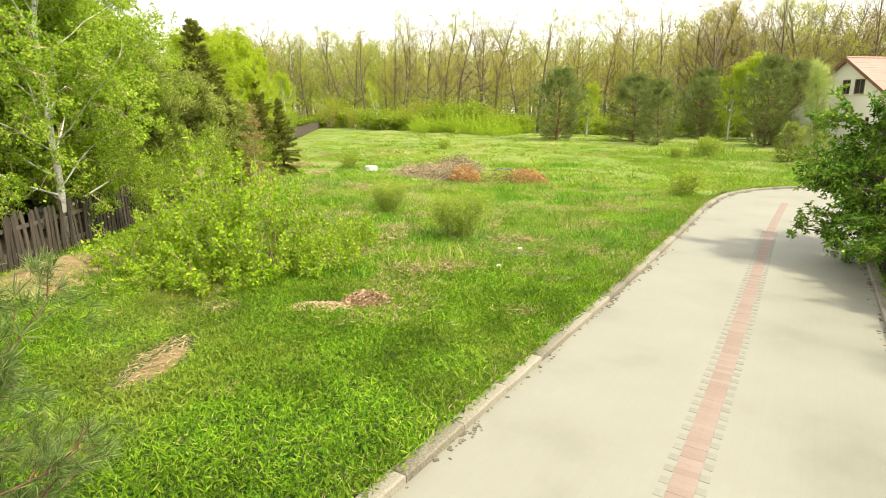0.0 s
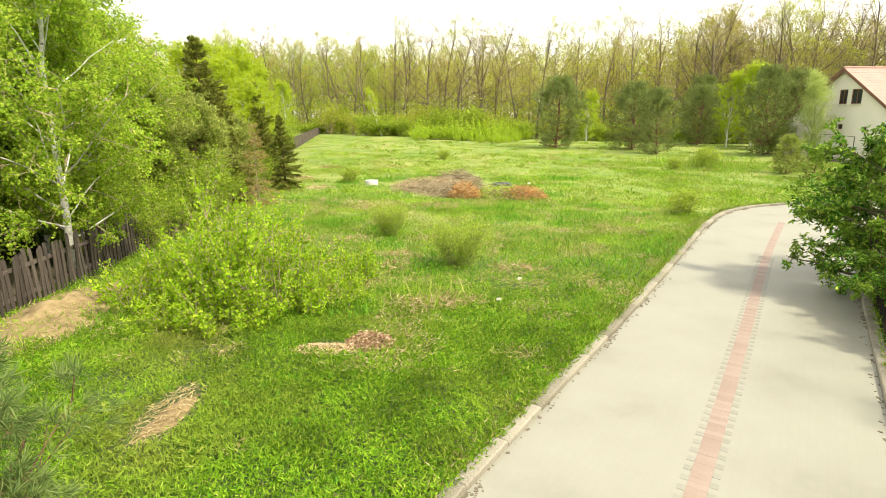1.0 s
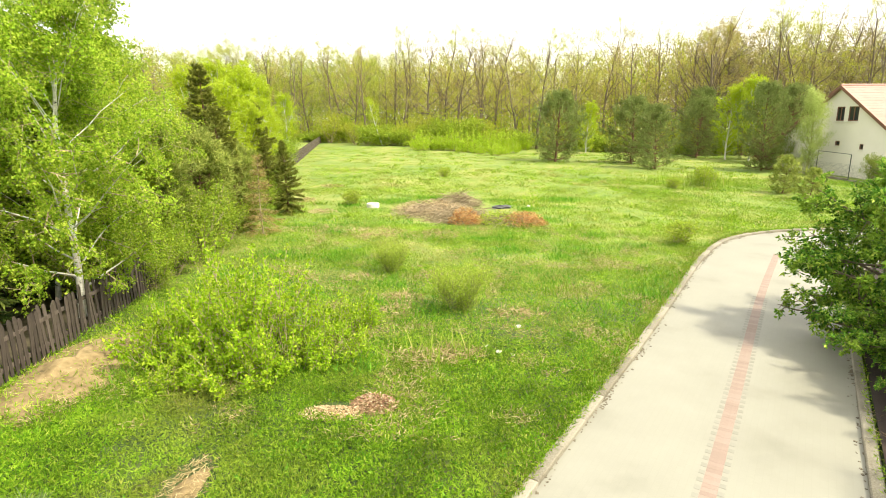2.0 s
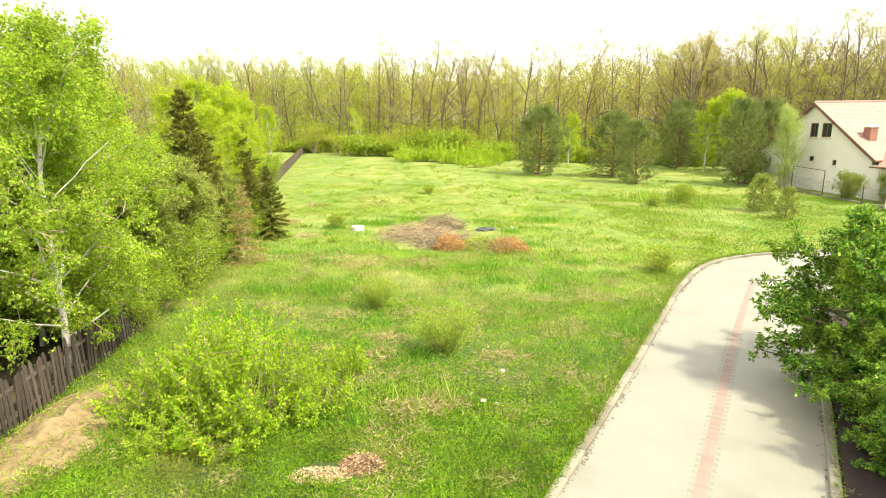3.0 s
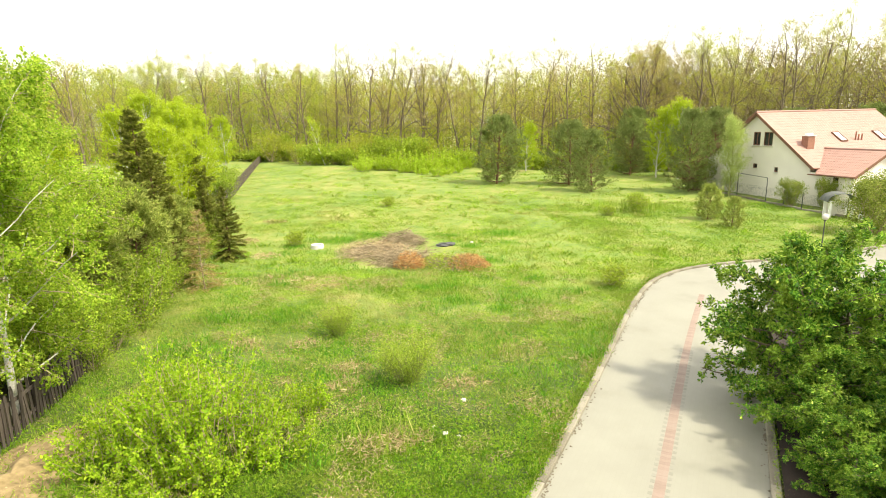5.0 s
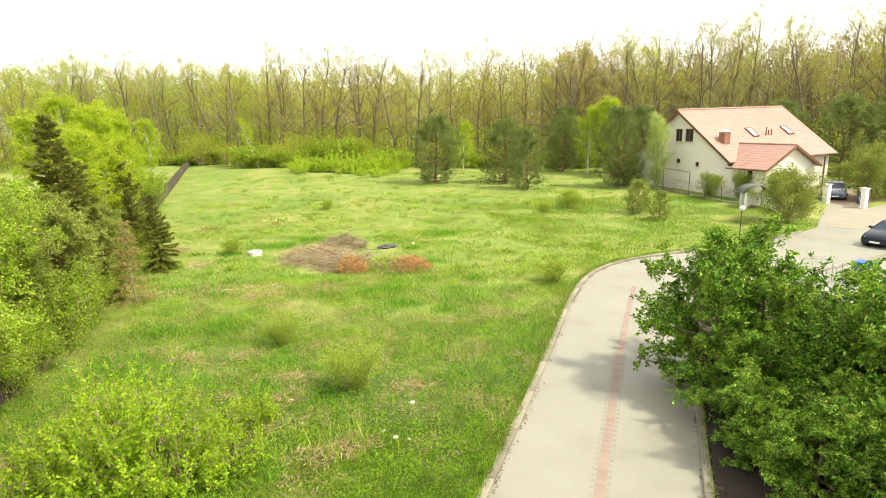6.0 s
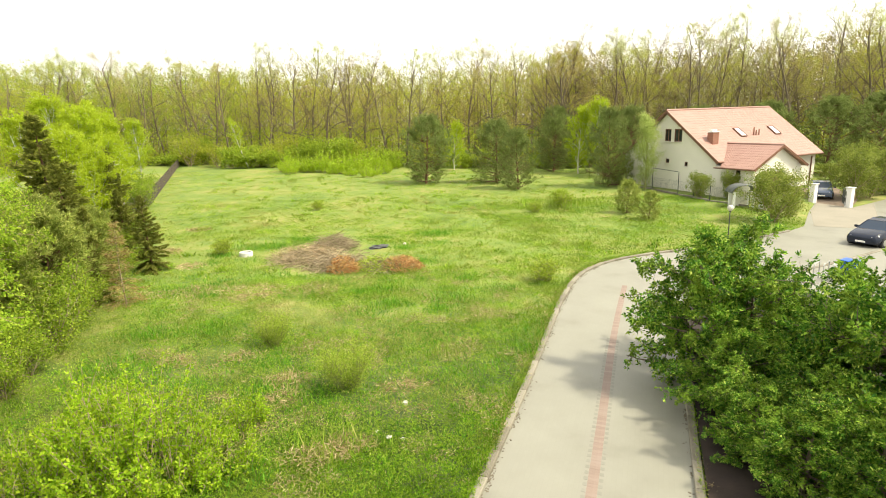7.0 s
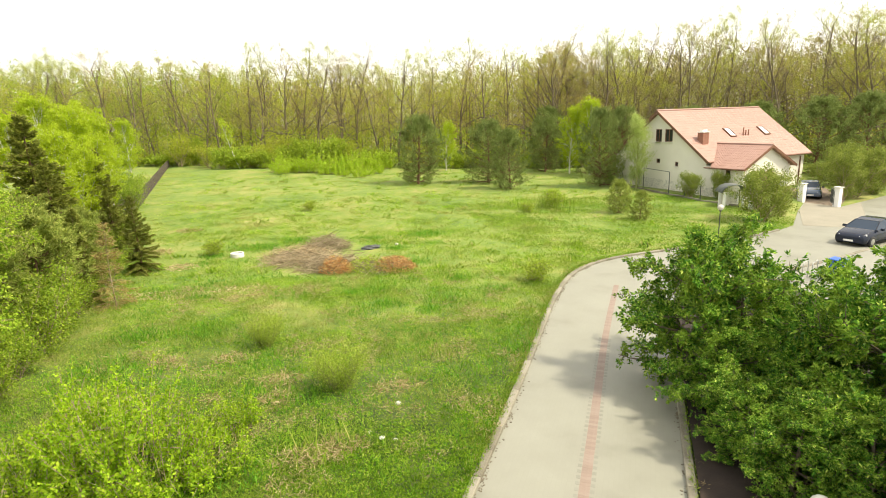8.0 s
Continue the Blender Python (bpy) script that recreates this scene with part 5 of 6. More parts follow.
        scrub.leaves(b_, r.normal(0, 0.6, b_.shape) + (0, 0, 0.8), 1.1, 0.03, r)
    root = thing("woodland", "deep spring woodland with bare trunks and fresh leaves", "wood", kind="stuff")
    for nm, g, m in (("trunks", wood, M_BARK), ("pale_trunks", pale, M_TWIG), ("leaves", green, LEAF["oak"]), ("buds", rust, LEAF["rust"]), ("fresh_leaves", lush, LEAF["scrub"]), ("brown_leaves", brown, LEAF["brown_olive"]), ("scrub", scrub, M_OAKTWIG)):
        tagged(part(nm, g, m, root), kind="stuff")


far_wood()

LB = broadleaf(53, 7.5, 0.09, 0.45, 12, 1.6, 40, 0.2, 5, 1, 1500, 0.16, 0.6, 0.2, lean=(-0.3, 0))
plant("leaning_birch", LB, M_BIRCH, LEAF["bright"], "leaning white birch trunk at the wood edge", "tree", (-11.5, 92.5))

# dark pines and garden trees behind the house
for x, y, s, a, h in ((56, 55, 1.2, 0, 1.2), (61, 53, 1.2, 90, 1.25), (66, 50, 1.3, 180, 1.3), (52, 60, 1.1, 270, 1.15), (71, 47, 1.3, 30, 1.3), (47, 66, 1.0, 300, 1.1)):
    again(mp, (x, y), a, s, h)


# ---- grass, straw, heaps ----
def grass():
    r = np.random.default_rng(9)

    def blades(n, x0, x1, y0, y1, hgt, wid, keep=None):
        x, y = r.uniform(x0, x1, n), r.uniform(y0, y1, n)
        ok = ~inside(x, y, WIDE_ROAD) & ~inside(x, y, BED)
        for cx, cy, a, b in BALD:
            ok &= ((x - cx) / a) ** 2 + ((y - cy) / b) ** 2 > r.uniform(0.3, 1.3, n)
        if keep is not None:
            ok &= keep(x, y)
        x, y = x[ok], y[ok]
        n = len(x)
        z = level(x, y) + 0.01
        clump = np.array([noise.noise(Vector((a * 0.9, b * 0.9, 7))) for a, b in zip(x, y)])
        h = hgt * r.uniform(0.45, 1.25, n) * (1 + 0.9 * clump)
        az = r.uniform(0, 2 * math.pi, n)
        lean = r.uniform(0.1, 0.8, n) * h
        w = wid * r.uniform(0.6, 1.3, n)
        sx, sy = -np.sin(az) * w / 2, np.cos(az) * w / 2
        base = np.stack([x, y, z], 1)
        s = np.stack([sx, sy, sx * 0], 1)
        tip = base + np.stack([np.cos(az) * lean, np.sin(az) * lean, h], 1)
        return np.stack([base - s, base + s, tip], 1).reshape(-1, 3)

    near, far = Geo(), Geo()
    for args in ((210000, -9.5, 6, 3.5, 13, 0.075, 0.014), (190000, -9.5, 13, 13, 25, 0.075, 0.018)):
        v = blades(*args)
        near.add(v, t=np.arange(len(v)))
    v = blades(60000, 13, 32, 25, 47, 0.09, 0.028)
    near.add(v, t=np.arange(len(v)))
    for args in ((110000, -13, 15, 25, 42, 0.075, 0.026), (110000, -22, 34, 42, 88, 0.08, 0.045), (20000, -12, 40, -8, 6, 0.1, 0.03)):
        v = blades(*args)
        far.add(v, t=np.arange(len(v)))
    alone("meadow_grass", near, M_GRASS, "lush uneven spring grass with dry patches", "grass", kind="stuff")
    alone("far_meadow_grass", far, M_FARGRASS, "yellow-green meadow grass", "grass", kind="stuff")

    # coarse tussocks that stand above the sward
    tus = Geo()
    n = 1500
    x, y = r.uniform(-9, 22, n), 9 + r.random(n) * 42
    ok = ~inside(x, y, WIDE_ROAD) & ~inside(x, y, BED)
    for cx, cy, a, b in BALD:
        ok &= ((x - cx) / a) ** 2 + ((y - cy) / b) ** 2 > 1.2
    x, y = x[ok], y[ok]
    k = 26
    big = np.repeat(r.uniform(0.5, 1.3, len(x)), k)
    c = np.repeat(np.stack([x, y, level(x, y) + 0.02], 1), k, 0) + r.normal(0, 0.11, (len(x) * k, 3)) * (1, 1, 0)
    tus.leaves(c, r.normal(0, 0.6, c.shape) * (1, 1, 0.2) + (0, 0, 1), 0.17, 0.07, r)
    alone("grass_tussocks", tus, M_HERB, "coarse grass tussocks standing in the meadow", "grass", kind="stuff")

    # rank darker grass in loose clumps
    rank = Geo()
    for k in range(120):
        cx, cy = r.uniform(-7, 8), r.uniform(11, 36)
        m, sp = int(r.integers(120, 420)), r.uniform(0.2, 0.6)
        c = np.stack([cx + r.normal(0, sp * 1.3, m), cy + r.normal(0, sp, m), np.zeros(m)], 1)
        ok = ~inside(c[:, 0], c[:, 1], WIDE_ROAD)
        for bx, by, a, b in BALD:
            ok &= ((c[:, 0] - bx) / a) ** 2 + ((c[:, 1] - by) / b) ** 2 > 1.1
        c = c[ok]
        c[:, 2] = level(c[:, 0], c[:, 1]) + 0.02
        rank.leaves(c, r.normal(0, 0.5, c.shape) * (1, 1, 0.2) + (0, 0, 1), r.uniform(0.13, 0.28), 0.08, r)
    alone("rank_grass", rank, M_WEED, "darker rank grass growing in loose clumps", "grass", kind="stuff")

    # broad-leaved weeds in clumps
    weeds = Geo()
    n = 900
    x, y = r.uniform(-8, 5, n), r.uniform(5, 20, n)
    ok = ~inside(x, y, WIDE_ROAD) & ~inside(x, y, BED)
    for cx, cy, a, b in BALD:
        ok &= ((x - cx) / a) ** 2 + ((y - cy) / b) ** 2 > 1.1
    x, y = x[ok], y[ok]
    k = 11
    c = np.repeat(np.stack([x, y, level(x, y) + 0.03], 1), k, 0) + r.normal(0, 0.05, (len(x) * k, 3)) * (1, 1, 0.4)
    weeds.leaves(c, r.normal(0, 1, c.shape) * (1, 1, 0.3) + (0, 0, 0.9), 0.1, 0.4, r)
    alone("meadow_weeds", weeds, M_WEED, "broad-leaved weeds scattered through the grass", "weeds", kind="stuff")

    # grass and dry stalks that lean over the kerb
    fringe, stalks = Geo(), Geo()
    d_ = np.gradient(west, axis=0)
    n_ = np.stack([-d_[:, 1], d_[:, 0]], 1) / np.linalg.norm(d_, axis=1)[:, None]
    sel = np.where((west[:, 1] > 2) & (west[:, 1] < 30) & (west[:, 0] < 26))[0]
    m = 9000
    i = r.choice(sel, m)
    lush_ = np.array([noise.noise(Vector((a * 0.7, b * 0.7, 21))) for a, b in west[i]])
    p = west[i] + d_[i] * r.uniform(-0.6, 0.6, m)[:, None] + n_[i] * (0.13 + np.abs(r.normal(0, 0.12, m)))[:, None]
    c = np.column_stack([p, level(p[:, 0], p[:, 1]) + 0.05])
    w = np.column_stack([-n_[i] * r.uniform(-0.3, 0.7, m)[:, None], np.ones(m) * 0.8]) + r.normal(0, 0.35, (m, 3))
    green_ = r.random(m) < 0.75 + 0.5 * lush_
    fringe.leaves(c[green_], w[green_], 0.13, 0.12, r)
    stalks.leaves(c[~green_], w[~green_] * (1, 1, 0.4), 0.13, 0.1, r)
    alone("kerb_grass", fringe, M_GRASS, "ragged grass leaning over the concrete kerb", "grass", kind="stuff")
    alone("kerb_dry_grass", stalks, M_TANSTRAW, "dry tan stalks matted along the kerb", "dry grass", kind="stuff")

    # sparse coarse weeds out on the open meadow
    coarse = Geo()
    n = 560
    x, y = r.uniform(-12, 26, n), 27 + r.random(n) ** 1.2 * 50
    ok = ~inside(x, y, WIDE_ROAD)
    for cx, cy, a, b in BALD:
        ok &= ((x - cx) / a) ** 2 + ((y - cy) / b) ** 2 > 1.1
    x, y = x[ok], y[ok]
    k = 22
    c = np.repeat(np.stack([x, y, level(x, y) + 0.04], 1), k, 0) + r.normal(0, 0.16, (len(x) * k, 3)) * (1.4, 1, 0.3)
    coarse.leaves(c, r.normal(0, 0.8, c.shape) * (1, 1, 0.3) + (0, 0, 0.9), np.repeat(r.uniform(0.1, 0.3, len(x)), k), 0.22, r)
    alone("meadow_coarse_weeds", coarse, M_HERB, "sparse coarse weeds standing on the open meadow", "weeds", kind="stuff")

    clover = Geo()
    n = 210000
    x, y = r.uniform(-9, 10, n), 4.5 + r.random(n) ** 1.25 * 23
    ok = ~inside(x, y, WIDE_ROAD) & ~inside(x, y, BED)
    for cx, cy, a, b in BALD:
        ok &= ((x - cx) / a) ** 2 + ((y - cy) / b) ** 2 > r.uniform(0.7, 1.3, n)
    x, y = x[ok], y[ok]
    tuft = np.array([noise.noise(Vector((a * 1.6, b * 1.6, 11))) for a, b in zip(x, y)])
    c = np.stack([x, y, level(x, y) + 0.05 + r.uniform(0, 0.09, len(x)) * (1 + 1.3 * tuft)], 1)
    way = r.normal(0, 1, c.shape) * (1, 1, 0.4) + (0, 0, 0.25)
    rim = west[(west[:, 1] > 2) & (west[:, 1] < 26)][::3]
    verge = np.array([np.min((rim[:, 0] - a) ** 2 + (rim[:, 1] - b) ** 2) for a, b in zip(x, y)]) < (1.3 + 0.7 * tuft) ** 2
    front = verge | (y + 0.5 * x + 1.2 * tuft + r.normal(0, 0.6, len(y)) < 11.2)
    clover.leaves(c[front], way[front] + (0, 0, 0.55), 0.085, 0.2, r)
    n = 170000
    x, y = r.uniform(-9, 4, n), r.uniform(4, 13.5, n)
    ok = ~inside(x, y, WIDE_ROAD) & (r.random(n) < np.clip((14.5 - y) / 3.5, 0, 1))
    for cx, cy, a, b in BALD:
        ok &= ((x - cx) / a) ** 2 + ((y - cy) / b) ** 2 > r.uniform(0.7, 1.3, n)
    x, y = x[ok], y[ok]
    tall = np.array([noise.noise(Vector((a * 1.9, b * 1.9, 31))) for a, b in zip(x, y)])
    c2 = np.stack([x, y, level(x, y) + 0.03 + r.uniform(0, 0.1, len(x)) * (1 + 1.2 * tall)], 1)
    clover.leaves(c2, r.normal(0, 1, c2.shape) * (1, 1, 0.4) + (0, 0, 0.7), 0.07, 0.26, r)
    # farther herbs take a paler material than the clover in front
    herbs = Geo()
    herbs.leaves(c[~front], way[~front] + (0, 0, 0.3), 0.075, 0.24, r)
    alone("meadow_herbs", herbs, M_HERB, "pale low herbs with dry stalks between", "herbs", kind="stuff")
    alone("clover", clover, M_CLOVER, "low leafy clover and herbs between the grass", "herbs", kind="stuff")

    wide = Geo()
    n = 60000
    x, y = r.uniform(-12, 24, n), 25 + r.random(n) * 27
    ok = ~inside(x, y, WIDE_ROAD)
    for cx, cy, a, b in BALD:
        ok &= ((x - cx) / a) ** 2 + ((y - cy) / b) ** 2 > r.uniform(0.7, 1.3, n)
    x, y = x[ok], y[ok]
    c = np.stack([x, y, level(x, y) + r.uniform(0.03, 0.09, len(x))], 1)
    c = c[(c[:, 0] < 15) | (r.random(len(c)) < 0.3)]
    wide.leaves(c, r.normal(0, 1, c.shape) * (1, 1, 0.4) + (0, 0, 0.3), 0.1, 0.28, r)
    n = 60000
    x, y = r.uniform(11, 33, n), r.uniform(25, 46, n)
    ok = ~inside(x, y, WIDE_ROAD)
    c = np.stack([x[ok], y[ok], level(x[ok], y[ok]) + r.uniform(0.02, 0.09, ok.sum())], 1)
    lawn = Geo()
    lawn.leaves(c, r.normal(0, 1, c.shape) * (1, 1, 0.4) + (0, 0, 0.4), 0.1, 0.22, r)
    alone("verge_herbs", lawn, M_CLOVER, "green herbs on the verge before the house", "herbs", kind="stuff")
    alone("far_meadow_herbs", wide, M_HERB, "low leafy herbs across the far meadow", "herbs", kind="stuff")
    wisp = Geo()
    for cx, cy, sp, m in ((18.6, 42.4, 1.3, 420), (16.2, 43.5, 0.8, 160), (-0.3, 12.2, 0.5, 70), (3.2, 16.5, 0.5, 60)):
        c = np.stack([cx + r.normal(0, sp, m), cy + r.normal(0, sp * 0.6, m), np.zeros(m)], 1)
        c[:, 2] = level(c[:, 0], c[:, 1])
        wisp.leaves(c, r.normal(0, 0.22, (m, 3)) * (1, 1, 0) + (0, 0, 1), 0.85 if cy > 30 else 0.6, 0.03, r)
    alone("tall_grass", wisp, M_FARGRASS, "tall wispy yellow grass stalks", "grass", kind="stuff")

    dry = Geo()
    n = 140000
    x, y = r.uniform(-7, 8, n), r.uniform(9, 27, n)
    m = np.array([noise.noise(Vector((a * 0.62 + 3, b * 0.62, 2))) + 0.6 * noise.noise(Vector((a * 2.1, b * 2.1, 5))) for a, b in zip(x, y)]) > r.uniform(0.1, 0.4, n)
    ok = m & ~inside(x, y, WIDE_ROAD)
    x, y = x[ok], y[ok]
    c = np.stack([x, y, level(x, y) + r.uniform(0.05, 0.15, len(x))], 1)
    dry.leaves(c, r.normal(0, 1, c.shape) * (1, 1, 0.25) + (0, 0, 0.25), 0.15, 0.06, r)
    alone("dry_grass", dry, M_TANSTRAW, "matted dry grass stalks among the green", "dry grass", kind="stuff")


BALD = [(-1.65, 9.98, 0.75, 0.3), (-3.55, 7.75, 0.33, 0.85), (-7.6, 11.6, 0.75, 2.1), (0.6, 30.5, 3.0, 3.6)]
BED = off + [(19.2, 16.5), (24, 13), (16, 2), (4, -14)]
WIDE_ROAD = ROAD
grass()


def mound(name, at, a, b, h, turn, material, label, category, seed):
    """A low lumpy heap."""
    g = Geo()
    rings, seg = 8, 28
    v = []
    for i in range(rings + 1):
        f = i / rings
        for j in range(seg):
            t = 2 * math.pi * j / seg
            k = 1 + 0.22 * noise.noise(Vector((math.cos(t) * 1.5 + seed, math.sin(t) * 1.5, 0)))
            x, y = a * f * k * math.cos(t), b * f * k * math.sin(t)
            c, s = math.cos(radians(turn)), math.sin(radians(turn))
            X, Y = at[0] + x * c - y * s, at[1] + x * s + y * c
            z = h * (1 - f * f) * (0.8 + 0.9 * noise.noise(Vector((X * 2.2, Y * 2.2, seed)))) + 0.05 * noise.noise(Vector((X * 5, Y * 5, seed))) * (1 - f) - 0.06 * f
            v.append((X, Y, float(level(X, Y)) + 0.06 + z))
    i = (np.arange(rings)[:, None] * seg + np.arange(seg)[None]).ravel()
    j = (np.arange(rings)[:, None] * seg + (np.arange(seg)[None] + 1) % seg).ravel()
    g.add(v, np.stack([i, j, j + seg, i + seg], -1))
    return alone(name, g, material, label, category, kind="stuff", rounded=True)


def litter(name, at, a, b, h, n, size, width, material, label, category, seed, flat=0.25):
    """Loose chips, straws or twigs strewn over an oval."""
    r = np.random.default_rng(seed)
    t, f = r.uniform(0, 6.3, n), np.sqrt(r.random(n))
    x, y = at[0] + a * f * np.cos(t), at[1] + b * f * np.sin(t)
    c = np.stack([x, y, level(x, y) + 0.08 + h * (1 - f * f) * r.uniform(0.6, 1.1, n)], 1)
    g = Geo()
    g.leaves(c, r.normal(0, 1, (n, 3)) * (1, 1, flat), size, width, r)
    return alone(name, g, material, label, category, kind="stuff")


mound("sandy_bank", (-7.45, 11.4), 1.05, 2.7, 0.3, 4, M_SAND, "bare sandy bank along the picket fence", "earth", 2)
litter("bank_straw", (-7.5, 11.5), 0.95, 2.2, 0.2, 1300, 0.12, 0.07, M_TANSTRAW, "dry straw lying on the sandy bank", "straw", 3)
litter("bank_weeds", (-7.4, 11.4), 1.1, 2.7, 0.2, 2600, 0.11, 0.14, M_HERB, "sparse grass tufts sprouting on the sandy bank", "grass", 4, 1.4)
mound("chip_heap", (-1.95, 9.85), 0.62, 0.26, 0.07, 10, M_SAND, "low heap of earth and wood chips in grass", "heap", 5)
litter("wood_chips", (-1.95, 9.85), 0.58, 0.26, 0.07, 900, 0.05, 0.5, M_STRAW, "pale wood chips spread on a low heap", "chips", 6)
mound("leaf_heap", (-1.25, 10.15), 0.42, 0.3, 0.2, 10, M_SAND, "small heap of dead brown leaves", "heap", 15)
litter("dead_leaves", (-1.25, 10.15), 0.45, 0.3, 0.2, 1000, 0.055, 0.5, M_CHIP, "dead brown leaves lying on a heap", "leaves", 16)
mound("straw_patch_earth", (-3.55, 7.75), 0.25, 0.75, 0.05, -8, M_SAND, "bare sandy patch in the grass", "earth", 8)
litter("straw_patch", (-3.55, 7.75), 0.3, 0.8, 0.06, 600, 0.13, 0.07, M_TANSTRAW, "flattened yellow straw in the grass", "straw", 9)
litter("straw_tuft", (-2.35, 7.0), 0.14, 0.14, 0.05, 40, 0.12, 0.06, M_TANSTRAW, "small tuft of pale straw", "straw", 10)


def brush_pile():
    """Cut branches heaped on the meadow, part bare, part with withered needles."""
    r = np.random.default_rng(15)
    root = thing("brush_pile", "heap of cut grey branches with rusty withered needles", "brush pile", at=(0, 0, 0))
    twigs = Geo()
    heaps = ((-1.4, 31.2, 1.7, 1.5, 0.4), (0.3, 33.4, 1.4, 1.2, 0.75), (0.4, 29.0, 1.6, 1.2, 0.6), (2.9, 28.2, 1.6, 1.3, 0.45), (-0.3, 30.8, 2.8, 2.8, 0.18))
    for k in range(3000):
        cx, cy, a, b, top = heaps[int(r.choice(5, p=(0.22, 0.2, 0.25, 0.15, 0.18)))]
        t, f = r.uniform(0, 6.3), math.sqrt(r.random()) * r.uniform(0.8, 1.1)
        x, y = cx + a * f * math.cos(t), cy + b * f * math.sin(t)
        h = 0.05 + top * max(0.0, 1 - f * f) * r.uniform(0.35, 1.1)
        az = r.uniform(0, 6.3)
        L = r.uniform(0.4, 1.4)
        d = np.array((math.cos(az), math.sin(az), r.normal(0.1, 0.3)))
        p = bend(np.array((x, y, float(level(x, y)) + h)) - d * L / 2, d, L, 4, -0.3, r, 0.12)
        twigs.tube(p, r.uniform(0.006, 0.018) * np.array((1, 0.8, 0.6, 0.3)), 3)
    tagged(part("brushwood", twigs, M_BRUSH, root), kind="stuff")
    for nm, cx, cy, a, b, h, n, leaf in (("rusty_needles", 0.7, 28.0, 0.8, 0.8, 0.75, 900, "orange"), ("orange_needles", 3.5, 27.8, 1.1, 1.0, 0.62, 1400, "orange"), ("dry_foliage", 2.4, 28.2, 1.3, 1.2, 0.6, 1100, "broom"), ("grey_twig_mat", -1.3, 31.6, 2.0, 2.0, 0.5, 1500, None)):
        t, f = r.uniform(0, 6.3, n), np.sqrt(r.random(n))
        x, y = cx + a * f * np.cos(t), cy + b * f * np.sin(t)
        g = Geo()
        c = np.stack([x, y, level(x, y) + 0.05 + h * (1 - f * f * 0.8) * r.uniform(0.2, 1.1, n)], 1)
        g.leaves(c, r.normal(0, 1, (n, 3)) * (1, 1, 0.5) + (0, 0, 0.2), 0.17 if leaf else 0.32, 0.25 if leaf else 0.05, r)
        part(nm, g, LEAF[leaf] if leaf else M_STRAW, root)
    return root


for k, (x, y, a, b) in enumerate(((-2.8, 18.1, 0.8, 0.45), (-1.3, 16.2, 0.7, 0.5), (-1.4, 15.1, 0.6, 0.5), (-0.6, 12.2, 0.9, 0.4), (-4.8, 18.2, 0.55, 0.35), (-8.9, 34.6, 0.7, 0.6), (-8.5, 40.4, 0.8, 0.5), (0.2, 12.4, 0.7, 0.35), (-3.1, 24.7, 1.2, 0.5), (1.8, 15.0, 0.8, 0.4))):
    litter("dry_patch", (x, y), a, b, 0.1, int(900 * a * b) + 90, 0.24, 0.06, M_TANSTRAW, "patch of flattened tan grass in the meadow", "dry grass", 40 + k, 0.5)
litter("worn_track", (-5.6, 26.0), 3.6, 0.7, 0.02, 1600, 0.22, 0.09, M_STRAW, "pale flattened grass along an old track", "dry grass", 21)
litter("straw_by_ring", (-7.0, 31.0), 0.8, 0.7, 0.05, 350, 0.22, 0.09, M_STRAW, "pale dry straw near the concrete ring", "dry grass", 22)
brush_pile()


def field_bits():
    # concrete ring of an old well
    x, y = -4.5, 32.6
    g = Geo()
    ang = np.arange(28) * 2 * math.pi / 28
    prof = [(0.36, -0.1), (0.36, 0.26), (0.345, 0.28), (0.29, 0.28), (0.28, 0.26), (0.28, -0.1)]
    v = np.array([(rr * math.cos(a), rr * math.sin(a), z) for a in ang for rr, z in prof])
    k = len(prof)
    q = [(i * k + j, ((i + 1) % 28) * k + j, ((i + 1) % 28) * k + j + 1, i * k + j + 1) for i in range(28) for j in range(k - 1)]
    g.add(v, q)
    ring = thing("concrete_ring", "pale concrete well ring standing in the meadow", "well ring", at=(x, y, float(level(x, y))))
    part("ring", g, M_CONCRETE, ring, rounded=False)
    # dark plastic scrap beyond the brush pile
    bm = bmesh.new()
    bmesh.ops.create_icosphere(bm, subdivisions=3, radius=1)
    for vv in bm.verts:
        nn = noise.noise(vv.co * 2.3) * 0.35
        vv.co = Vector((vv.co.x * (0.55 + nn), vv.co.y * (0.3 + nn * 0.5), max(-0.3, vv.co.z) * (0.14 + nn * 0.2)))
    me = bpy.data.meshes.new("plastic_scrap")
    bm.to_mesh(me)
    bm.free()
    me.materials.append(M_BLACKBAG)
    o = new("plastic_scrap", me)
    o.matrix_basis = pose(2.85, 32.6, float(level(2.85, 32.6)) + 0.1, 0, 0, 20)
    tagged(o, "crumpled black plastic sheet lying in the grass", "plastic sheet")
    # pale stones
    rng = random.Random(8)
    me = None
    for x, y, s in ((1.75, 14.1, 0.08), (1.15, 12.6, 0.065), (1.45, 12.45, 0.05), (0.9, 12.9, 0.045), (4.4, 33.2, 0.1)):
        bm = bmesh.new()
        bmesh.ops.create_icosphere(bm, subdivisions=2, radius=1)
        k = rng.random() * 20
        for vv in bm.verts:
            vv.co *= 1 + 0.35 * noise.noise(vv.co * 1.4 + Vector((k, 0, 0)))
            vv.co.z *= 0.65
        me = bpy.data.meshes.new("stone")
        bm.to_mesh(me)
        bm.free()
        me.materials.append(M_STONE)
        o = new("stone", me)
        o.matrix_basis = pose(x, y, float(level(x, y)) + 0.06 + s * 0.3, 0, 0, rng.uniform(0, 360)) @ Matrix.Scale(s, 4)
        tagged(o, "pale stone lying in the meadow grass", "stone", "field stones")


field_bits()


